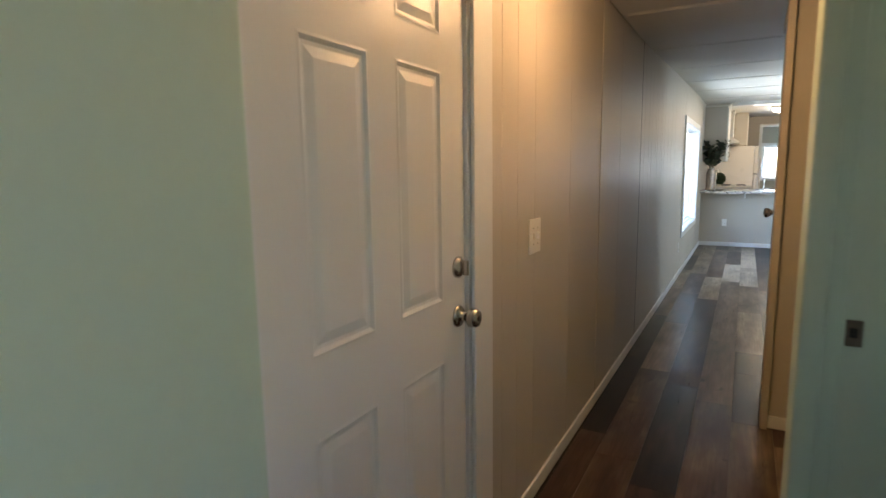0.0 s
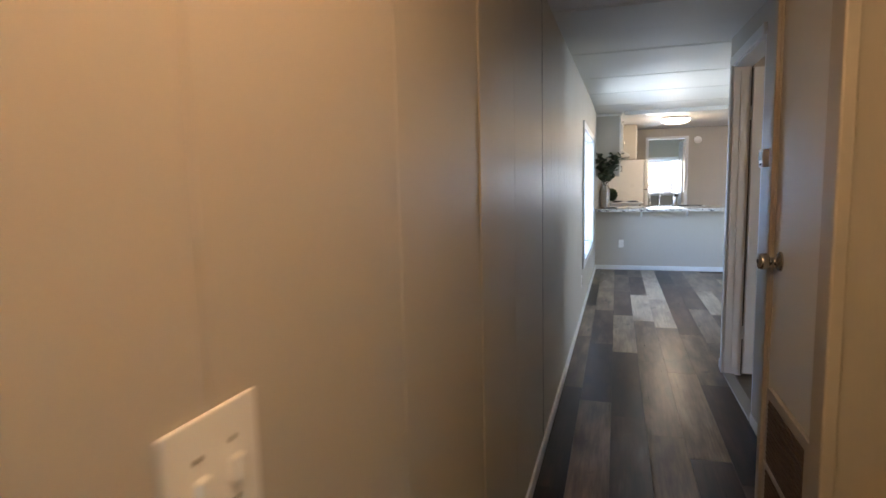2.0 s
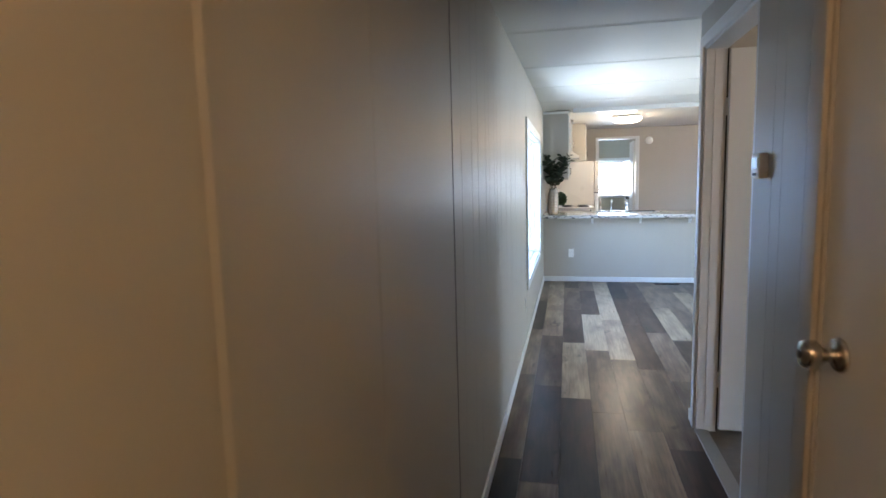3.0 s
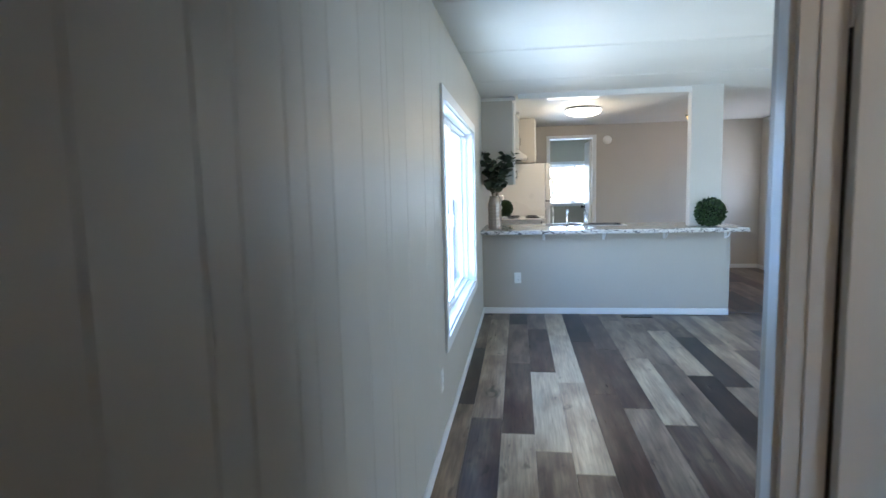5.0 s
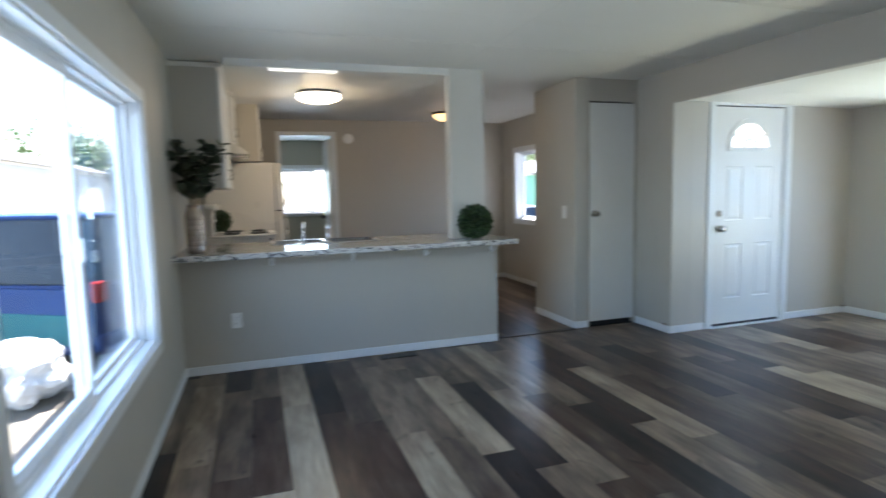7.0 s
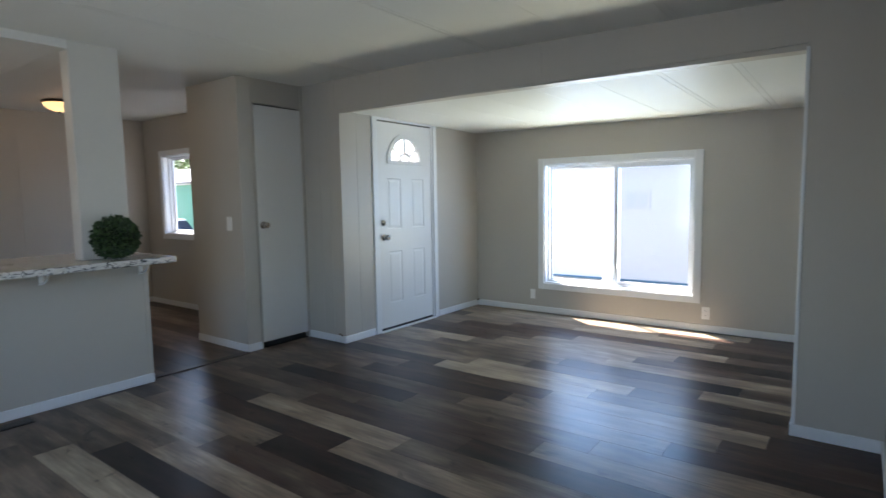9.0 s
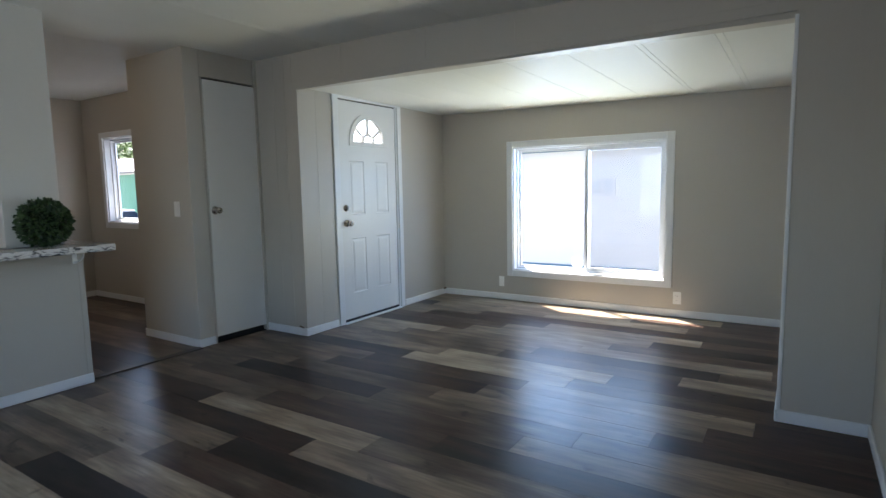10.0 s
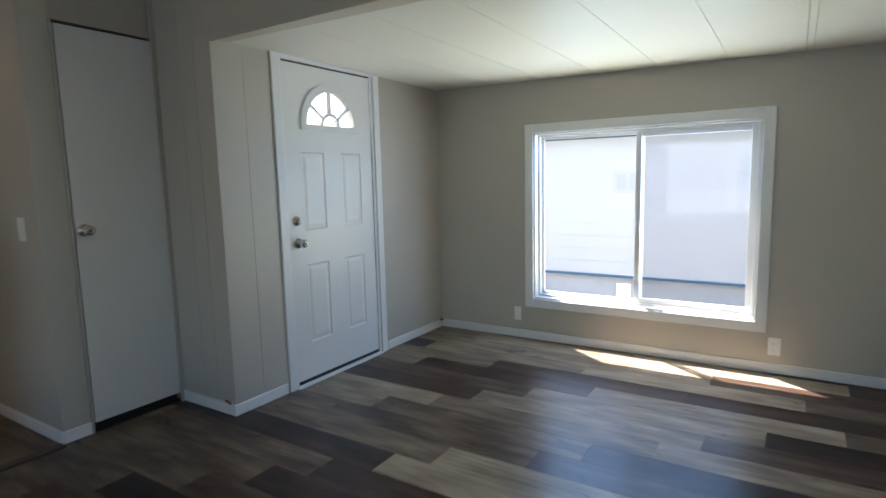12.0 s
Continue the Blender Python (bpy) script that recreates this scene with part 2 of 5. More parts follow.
LEAF_TREE = leaf_mat("tree_leaf", (0.035, 0.08, 0.015), (0.12, 0.19, 0.05))
STEM = mat("stem_brown", (0.08, 0.06, 0.035), 0.7, grain=0.3)
BARK = mat("bark", (0.11, 0.08, 0.055), 0.9, grain=0.5, scale=30, bump=0.5)
SOIL = mat("inner_dark_green", (0.012, 0.022, 0.008), 0.9, grain=0.3)
LAMP_GLASS = emitter("lamp_diffuser", (1.0, 0.86, 0.66), 0.8)
# weak glow for the glint along the kitchen header, not a lamp
GLINT = emitter("header_glint_glow", (1.0, 0.97, 0.9), 0.14)
AMBER = emitter("amber_lamp_glass", (1.0, 0.62, 0.26), 0.30)
GRILLE = mat("grille_dark_brown", (0.15, 0.105, 0.075), 0.7, grain=0.3)
TILE = mat("bath_vinyl", (0.22, 0.19, 0.16), 0.5, grain=0.4, scale=18, stain=0.3, stain_scale=6)
ALUM = mat("aluminium_strip", (0.38, 0.36, 0.33), 0.4, 0.7, grain=0.2, scale=80)
GROUND = mat("pale_gravel_ground", (0.22, 0.20, 0.165), 0.95, grain=0.5, scale=14, stain=0.5, stain_scale=0.4, bump=0.4)
SIDING = mat("white_siding", (0.86, 0.87, 0.86), 0.5, grain=0.04, scale=8, stain=0.1)
SKIRT = mat("grey_skirting", (0.80, 0.80, 0.79), 0.7, grain=0.15, scale=10)
BLUE_TRIM = mat("blue_trim", (0.10, 0.25, 0.38), 0.5, grain=0.1)
GREEN_SIDING = mat("green_siding", (0.10, 0.33, 0.22), 0.5, grain=0.1, scale=8)
ROOF = mat("grey_roof", (0.30, 0.29, 0.28), 0.8, grain=0.3, scale=20)
CAR_BLUE = mat("blue_car_paint", (0.006, 0.035, 0.13), 0.4, 0.0, grain=0.1, stain=0.2, spec=0.12)
CAR_WHITE = mat("white_car_paint", (0.76, 0.77, 0.78), 0.16, grain=0.03)
CAR_GLASS = mat("car_glass", (0.010, 0.022, 0.04), 0.3, spec=0.15)
TEAL = mat("teal_car_paint", (0.008, 0.10, 0.12), 0.4, grain=0.1, spec=0.12)
TARP = mat("white_tarp", (0.70, 0.71, 0.72), 0.4, grain=0.2, scale=9, bump=0.5)
RED = mat("red_lens", (0.26, 0.012, 0.015), 0.25)
DARKPANE = mat("pale_pane", (0.76, 0.79, 0.80), 0.1, grain=0.1, scale=4)
# white siding darkened so the sunlit west home stays below white
DIM_SIDING = mat("dimmed_white_siding", (0.42, 0.43, 0.42), 0.6, grain=0.1, scale=8, stain=0.3)
BOARD = mat("plywood_board", (0.62, 0.55, 0.44), 0.7, grain=0.2, scale=12, stretch=(1, 8, 1))


# ---- building helpers ----
BASE = {}


def box(bm, x0, x1, y0, y1, z0, z1, r=0.0, seg=2):
    g = bmesh.ops.create_cube(bm, size=1.0)
    vs = g["verts"]
    for v in vs:
        v.co = Vector(((x0 + x1) / 2 + v.co.x * (x1 - x0), (y0 + y1) / 2 + v.co.y * (y1 - y0), (z0 + z1) / 2 + v.co.z * (z1 - z0)))
    if r > 0:
        es = list({e for v in vs for e in v.link_edges})
        bmesh.ops.bevel(bm, geom=es, offset=r, segments=seg, affect="EDGES", profile=0.5)
    return bm


def bx(*a, **k):
    return box(bmesh.new(), *a, **k)


def cyl(bm, p0, p1, r0, r1=None, seg=20, caps=True):
    """A tapered round bar from p0 to p1."""
    p0, p1 = Vector(p0), Vector(p1)
    r1 = r0 if r1 is None else r1
    q = (p1 - p0).to_track_quat("Z", "Y").to_matrix()
    a, b = [], []
    for i in range(seg):
        t = 2 * math.pi * i / seg
        d = q @ Vector((math.cos(t), math.sin(t), 0))
        a.append(bm.verts.new(p0 + d * r0))
        b.append(bm.verts.new(p1 + d * r1))
    for i in range(seg):
        j = (i + 1) % seg
        bm.faces.new((a[i], a[j], b[j], b[i])).smooth = True
    if caps:
        bm.faces.new(a[::-1])
        bm.faces.new(b)
    return bm


def lathe(bm, origin, axis, profile, seg=28):
    """A turned shape: profile rows of (distance along axis, radius)."""
    o, ax = Vector(origin), Vector(axis).normalized()
    q = ax.to_track_quat("Z", "Y").to_matrix()
    rings = []
    for h, r in profile:
        ring = []
        for i in range(seg):
            t = 2 * math.pi * i / seg
            ring.append(bm.verts.new(o + ax * h + q @ Vector((math.cos(t), math.sin(t), 0)) * max(r, 1e-4)))
        rings.append(ring)
    for a, b in zip(rings, rings[1:]):
        for i in range(seg):
            j = (i + 1) % seg
            bm.faces.new((a[i], a[j], b[j], b[i])).smooth = True
    bm.faces.new(rings[0][::-1])
    bm.faces.new(rings[-1])
    return bm


def tube(bm, pts, r, seg=10):
    for a, b in zip(pts, pts[1:]):
        cyl(bm, a, b, r, r, seg)
    return bm


def mesh_of(bm, name, material):
    bmesh.ops.recalc_face_normals(bm, faces=bm.faces[:])
    me = bpy.data.meshes.new(name)
    bm.to_mesh(me)
    bm.free()
    me.materials.append(material)
    return me


def thing(name, base, label="", category="", group="", kind=""):
    ob = new(name)
    ob.location = base
    ob.empty_display_size = 0.05
    BASE[ob] = Vector(base)
    return tagged(ob, label, category, group, kind)


def part(name, bm, material, parent, label=""):
    """Links a bmesh, given in world places, as one mesh under a thing or a part."""
    base = BASE[parent]
    bmesh.ops.translate(bm, verts=bm.verts[:], vec=-base)
    ob = new(name, mesh_of(bm, name, material))
    ob.parent = parent
    BASE[ob] = base
    if label:
        ob["label"] = label
    return ob


def solo(name, bm, material, base, label="", category="", group="", kind=""):
    bmesh.ops.translate(bm, verts=bm.verts[:], vec=-Vector(base))
    ob = new(name, mesh_of(bm, name, material))
    ob.location = base
    BASE[ob] = Vector(base)
    return tagged(ob, label, category, group, kind)


def structure(name, bm, material, label="", base=(0, 0, 0)):
    return solo(name, bm, material, base, label, kind="structure")


def wall_x(name, x0, x1, y0, y1, z0, z1, holes=(), material=None, label="greige painted wall"):
    """A wall along y, with openings (ya, yb, za, zb) that go through it."""
    bm = bmesh.new()
    ys = sorted({y0, y1, *[h[0] for h in holes], *[h[1] for h in holes]})
    for a, b in zip(ys, ys[1:]):
        cut = [h for h in holes if h[0] <= a + 1e-6 and h[1] >= b - 1e-6]
        if not cut:
            box(bm, x0, x1, a, b, z0, z1)
        else:
            if cut[0][2] > z0 + 0.01:
                box(bm, x0, x1, a, b, z0, cut[0][2])
            if cut[0][3] < z1 - 0.01:
                box(bm, x0, x1, a, b, cut[0][3], z1)
    return structure(name, bm, material or WALL, label)


def wall_y(name, y0, y1, x0, x1, z0, z1, holes=(), material=None, label="greige painted wall"):
    bm = bmesh.new()
    xs = sorted({x0, x1, *[h[0] for h in holes], *[h[1] for h in holes]})
    for a, b in zip(xs, xs[1:]):
        cut = [h for h in holes if h[0] <= a + 1e-6 and h[1] >= b - 1e-6]
        if not cut:
            box(bm, a, b, y0, y1, z0, z1)
        else:
            if cut[0][2] > z0 + 0.01:
                box(bm, a, b, y0, y1, z0, cut[0][2])
            if cut[0][3] < z1 - 0.01:
                box(bm, a, b, y0, y1, cut[0][3], z1)
    return structure(name, bm, material or WALL, label)


def baseboard(x0, x1, y0, y1, h=0.068):
    """A skirting board with a rounded top edge."""
    structure("baseboard", bx(x0, x1, y0, y1, 0.002, h, r=0.004), TRIM, "white painted baseboard along the wall")


# ---- the plan ----
XW = -0.31            # west wall face
XR = 0.735            # hall's right wall face
XB = 3.77             # beam and alcove plane
XE = 5.95             # east window wall face
YB = 10.65            # bar front
YD = 10.25            # front door wall
YS = 6.17             # living room's near wall
YN = 6.43             # its deeper stretch beyond the hall corner
YP = 6.82             # addition's near wall
YK = 14.0             # kitchen's back wall
W1 = (7.71, 9.64, 0.53, 1.86)
W2 = (7.812, 9.365, 0.335, 1.64)
W3 = (12.3, 13.55, 0.91, 1.87)
D1 = (0.975, 1.80, 0.0, 2.05)
D2 = (4.225, 5.085, 0.0, 2.045)


def ceil_z(y):
    return 2.20 + 0.14 * min(1.0, max(0.0, (y - 4.3) / 5.0))


def add_z(x, y):
    return 2.05 + (y - 8.5) * 0.014 - (x - XB) * 0.010


wall_w = wall_x("wall_west", XW - 0.14, XW - 0.0025, -2.2, 17.3, 0, 2.45, [W1, D1], SEAM, "grooved greige panelled wall of the hall and living room")
wall_x("wall_hall_right", XR, XR + 0.10, 4.25, YS - 0.1, 0, 2.45, [(5.22, 6.05, 0, 2.06)])
wall_y("wall_living_near", YS - 0.10, YS, XR, 1.2, 0, 2.45)
wall_y("wall_living_jog", YS - 0.10, YN, 1.2, XB + 0.1, 0, 2.45)
wall_x("wall_pillar", XB, XB + 0.10, YN, YP, 0, 2.45)
wall_y("wall_addition_near", YP - 0.10, YP, XB + 0.1, XE + 0.14, 0, 2.45)
wall_x("wall_east", XE, XE + 0.14, YP, YD + 0.14, 0, 2.45, [W2])
wall_y("wall_front_door", YD, YD + 0.14, XB, XE, 0, 2.45, [D2])
wall_x("wall_alcove", XB, XB + 0.10, YD + 0.14, 11.53, 0, 2.45)
wall_y("wall_closet_front", 10.75, 10.85, 3.10, XB, 0, 2.45, [(3.245, 3.765, 0, 2.135)])
wall_x("wall_closet_side", 3.10, 3.18, 10.85, 11.53, 0, 2.45)
wall_y("wall_closet_back", 11.46, 11.53, 3.18, 3.86, 0, 2.45)
wall_x("wall_dining", 3.86, 4.0, 11.53, YK, 0, 2.45, [W3])
wall_y("wall_kitchen_back", YK, YK + 0.1, XW - 0.006, 4.0, 0, 2.45, [(0.615, 1.31, 0, 2.13)])
wall_y("wall_back_room", 17.0, 17.14, XW - 0.006, 4.0, 0, 2.45, [(0.70, 1.72, 0.99, 1.83)], mat("grey_green_wall_paint", (0.50, 0.47, 0.38), 0.5, grain=0.06, stain=0.1))
wall_x("wall_back_room_side", 3.0, 3.1, YK + 0.1, 17.0, 0, 2.45)
wall_y("wall_bar", YB, YB + 0.1, XW - 0.006, 2.25, 0, 0.885, label="pale greige half wall under the breakfast bar")
wall_y("wall_hall_closet_side", 3.47, 3.55, 0.52, 1.9, 0, 2.45)
wall_x("wall_hall_closet_front", 0.53, 0.60, 3.55, 4.17, 0, 2.45, [(3.55, 4.092, 0, 2.06)])
wall_y("wall_hall_closet_return", 4.17, 4.25, 0.60, 1.9, 0, 2.45)
wall_x("wall_nook_side", 1.8, 1.9, -2.2, 3.47, 0, 2.45, [(-0.75, 0.15, 0.95, 1.9)], MINT, "mint green side wall of the entry room")
wall_y("wall_nook_near", 1.81, 1.91, 0.57, 1.8, 0, 2.45, [], MINT, "mint green wall of the entry room")
wall_y("wall_start", -2.3, -2.2, XW - 0.14, 1.9, 0, 2.45)
wall_x("wall_bath_side", 2.2, 2.3, 4.25, YS - 0.1, 0, 2.45)
structure("column", bx(1.845, 2.148, YB + 0.002, YB + 0.13, 0.93, 2.40, r=0.004), mat("pale_column_paint", (0.62, 0.60, 0.55), 0.45, grain=0.05, scale=40, stain=0.06, bump=0.08), "pale painted square column on the bar")
structure("header_trim", bx(0.11, 1.845, YB + 0.0, YB + 0.11, 2.285, 2.42, r=0.004), CEIL, "white header over the kitchen opening")
bm = bmesh.new()
lower = {y: add_z(XB, y) - 0.012 for y in (YP, YD)}
ends = [[bm.verts.new((x, y, z)) for x, z in ((XB, lower[y]), (XB + 0.10, lower[y]), (XB + 0.10, 2.45), (XB, 2.45))] for y in (YP, YD)]
bm.faces.new(ends[0])
bm.faces.new(ends[1][::-1])
for i in range(4):
    j = (i + 1) % 4
    bm.faces.new((ends[0][i], ends[0][j], ends[1][j], ends[1][i]))
structure("beam", bm, WALL, "greige painted beam over the wide opening")
bm = bmesh.new()
box(bm, XB - 0.012, XB, YP, YD - 0.02, 2.045, 2.058)
structure("trim", bm, WALL, "thin painted edge strip under the beam")
# white paint here stands for window light on the pillar's end face
structure("trim", bx(XB - 0.010, XB + 0.0, YP - 0.014, YP + 0.004, 0.07, 2.03, r=0.003), TRIM, "white strip standing in for the window-lit wall edge")


# ---- ceilings: panels with narrow joints, in one mesh each ----
def ceiling_main():
    bm = bmesh.new()
    edges = [-2.3 + 0.61 * i for i in range(33)]
    for a, b in zip(edges, edges[1:]):
        for x0, x1 in ((XW - 0.006, 1.90), (1.902, 4.0)):
            g = bmesh.ops.create_cube(bm, size=1.0)
            for v in g["verts"]:
                y = (a + 0.0007 if v.co.y < 0 else b - 0.0007)
                z = ceil_z(y)
                v.co = Vector((x0 if v.co.x < 0 else x1, y, z if v.co.z < 0 else z + 0.03))
    box(bm, XW - 0.15, 4.1, -2.4, 17.4, 2.46, 2.5)
    structure("ceiling", bm, CEIL, "glossy off-white panelled ceiling")
    k = bmesh.new()
    for y in edges[10:22:2]:
        for d in (-0.018, 0.018):
            box(k, XW + 0.01, XB, y + d - 0.003, y + d + 0.003, ceil_z(y) - 0.002, ceil_z(y) + 0.004)
    structure("ceiling_batten", k, CEIL, "thin painted ceiling joint strips")


def ceiling_addition():
    bm = bmesh.new()
    edges = [YP, 7.15, 7.19, 7.575, 7.61, 8.02, 8.445, 8.87, 9.295, 9.72, YD]
    for a, b in zip(edges, edges[1:]):
        g = bmesh.ops.create_cube(bm, size=1.0)
        for v in g["verts"]:
            y = a + 0.0014 if v.co.y < 0 else b - 0.0014
            x = XB + 0.1 if v.co.x < 0 else XE
            z = add_z(x, y)
            v.co = Vector((x, y, z if v.co.z < 0 else z + 0.02))
    box(bm, XB + 0.1, XE + 0.14, YP - 0.1, YD + 0.14, 2.46, 2.5)
    structure("ceiling_addition", bm, CEIL_LOW, "glossy off-white ceiling of the low addition")


ceiling_main()
ceiling_addition()

# ---- floors under the planks ----
structure("subfloor", bx(XW - 0.14, XE + 0.14, -2.3, 17.2, -0.12, -0.012), JOINT, "dark floor base under the planks")
structure("floor_bath", bx(XR + 0.06, 2.2, 4.25, YS - 0.1, -0.012, 0.0), TILE, "mottled brown vinyl bathroom floor")

# ---- baseboards ----
for a, b in ((1.935, YB), (-2.2, 0.87), (YB + 0.1, YK)):
    baseboard(XW, XW + 0.012, a, b)
baseboard(XW + 0.012, 2.25, YB - 0.012, YB)
baseboard(XR - 0.012, XR, 4.25, 5.21)
baseboard(XR - 0.012, XR, 6.115, YS)
baseboard(XR - 0.012, 1.188, YS, YS + 0.012)
baseboard(1.188, 1.2, YS, YN + 0.012)
baseboard(1.2, XB, YN, YN + 0.012)
baseboard(XB - 0.012, XB, YN + 0.012, YP)
baseboard(XB - 0.012, XE, YP, YP + 0.012)
baseboard(XE - 0.012, XE, YP + 0.012, YD)
baseboard(XB, 4.15, YD - 0.012, YD)
baseboard(5.16, XE - 0.012, YD - 0.012, YD)
baseboard(XB - 0.012, XB, YD - 0.012, 10.75)
baseboard(3.10, 3.235, 10.738, 10.75)
baseboard(3.088, 3.10, 10.738, 11.53)
baseboard(3.848, 3.86, 11.53, YK)
baseboard(1.38, 3.848, YK - 0.012, YK)
baseboard(0.52, 1.8, 3.458, 3.47)
structure("threshold", bx(2.25, 3.09, 10.70, 10.76, 0.0, 0.011, r=0.004), mat("dark_brown_threshold", (0.075, 0.055, 0.042), 0.45, grain=0.3, scale=30, stretch=(1, 12, 1)), "dark brown wooden floor threshold strip")
structure("threshold", bx(XR - 0.01, XR + 0.06, 5.22, 6.05, 0.0, 0.010, r=0.003), ALUM, "grey bathroom threshold strip")


bm = bmesh.new()
for x, y, dx, dy in ((XB - 0.016, YD + 0.02, 0.0, 0.05), (XB - 0.014, YD + 0.035, 0.004, 0.03)):
    v = [bm.verts.new(p) for p in ((x, y, 0.066), (x - 0.006, y + dy, 0.078), (x + dx, y + dy, 0.090), (x + 0.012, y + dy * 0.3, 0.074))]
    for f in ((0, 1, 2), (0, 2, 3), (0, 3, 1), (1, 3, 2)):
        bm.faces.new([v[i] for i in f])
structure("caulk_chip", bm, mat("torn_brown_caulk", (0.16, 0.11, 0.075), 0.9, grain=0.3), "torn brown caulk above the baseboard corner")
structure("caulk_chip", bx(XE - 0.05, XE - 0.012, YD - 0.028, YD - 0.012, 0.060, 0.076, r=0.003), mat("brown_caulk", (0.19, 0.13, 0.085), 0.9, grain=0.3), "loose brown caulk in the room corner")


# ---- panelled walls ----
def panels_x(parent, face, y0, y1, z1, grooves, holes, side=1):
    """Boards between the grooves of a wall along y; each stands proud of the groove."""
    ys = [y0, *[g for g in grooves if y0 < g < y1], y1]
    for a, b in zip(ys, ys[1:]):
        spans = [(0.0, z1)]
        for h in holes:
            if h[0] < b and h[1] > a:
                spans = [(0.0, h[2]), (h[3], z1)] if h[2] > 0.01 else [(h[3], z1)]
        pieces = [(a, b, s) for s in spans]
        for h in holes:
            if h[0] < b and h[1] > a:
                if a < h[0] - 0.01:
                    pieces = [(h[0], b, s) for s in spans] + [(a, h[0], (0.0, z1))]
                if b > h[1] + 0.01:
                    pieces = [(a, h[1], s) for s in spans] + [(h[1], b, (0.0, z1))]
        for ya, yb, (za, zb) in pieces:
            part("panel", bx(face - 0.0025 * side, face, ya + 0.0010, yb - 0.0010, za, zb, r=0.0008, seg=1), WALL, parent)


near_sheet = [2.03, 2.17, 2.35, 2.82, 3.39, 3.90, 4.63, 4.78, 4.99, 5.14, 5.35, 5.46, 5.64, 5.74]
grooves = [*near_sheet, *[5.89 + 1.22 * s + o for s in range(0, 10) for o in (0.0, 0.25, 0.49, 0.56, 0.83)]]
panels_x(wall_w, XW, -2.2, 17.0, 2.42, grooves, [W1, D1])
part("joint_bead", bx(XW - 0.001, XW + 0.0035, 3.384, 3.396, 0.068, 2.42, r=0.0015, seg=1), WALL, wall_w)
part("joint_gap", bx(XW - 0.001, XW + 0.0012, 4.627, 4.6325, 0.068, 2.42), SLOT, wall_w, "dark open panel joint")


def boards(parent, axis, face, sign, u0, u1, z0, z1, joints, holes=()):
    """Thin sheets on a wall's face that meet in fine vertical joints. sign: the way the face looks along its axis."""
    us = sorted({u0, u1, *joints, *[h[0] for h in holes], *[h[1] for h in holes]})
    lo, hi = sorted((face, face + 0.0025 * sign))
    for a, b in zip(us, us[1:]):
        cut = [h for h in holes if h[0] <= a + 1e-6 and h[1] >= b - 1e-6]
        ends = {*joints, u0, u1}
        p, q = a + (0.0010 if a in ends else 0), b - (0.0010 if b in ends else 0)
        for c, d in ([(z0, z1)] if not cut else [(z0, cut[0][2]), (cut[0][3], z1)]):
            if d - c > 0.02:
                bm = bx(lo, hi, p, q, c, d) if axis == "x" else bx(p, q, lo, hi, c, d)
                part("panel", bm, WALL, parent)


boards(bpy.data.objects["wall_pillar"], "x", XB, -1, YN, YP - 0.014, 0, 2.40, [6.573])
boards(bpy.data.objects["wall_alcove"], "x", XB, -1, YD + 0.14, 10.74, 0, 2.40, [10.52])
boards(bpy.data.objects["beam"], "x", XB, -1, YP, YD + 0.14, 2.10, 2.40, [8.30, 8.97, 9.75, 10.3])
boards(bpy.data.objects["wall_front_door"], "y", YD, -1, XB, XE, 0, 2.10, [3.97], [D2])
boards(bpy.data.objects["wall_east"], "x", XE, -1, YP, YD, 0, 2.06, [7.2], [W2])
boards(bpy.data.objects["wall_closet_front"], "y", 10.75, -1, 3.10, XB, 2.135, 2.40, [3.235])
boards(bpy.data.objects["wall_hall_right"], "x", XR, -1, 4.25, 5.215, 0, 2.3, [4.42, 4.62, 4.74, 4.93, 5.02])
boards(bpy.data.objects["wall_bar"], "y", YB, -1, XW, 2.25, 0, 0.80, [2.215])
boards(bpy.data.objects["wall_kitchen_back"], "y", YK, -1, XW, 3.86, 0, 2.40, [1.9, 2.5, 3.1], [(0.56, 1.37, 0, 2.19)])


# ---- windows ----
def pane_face(axis, at, a, b, c, d):
    """A single sheet of glass."""
    bm = bmesh.new()
    bm.faces.new([bm.verts.new((at, u, z) if axis == "x" else (u, at, z)) for u, z in ((a, c), (b, c), (b, d), (a, d))])
    return bm


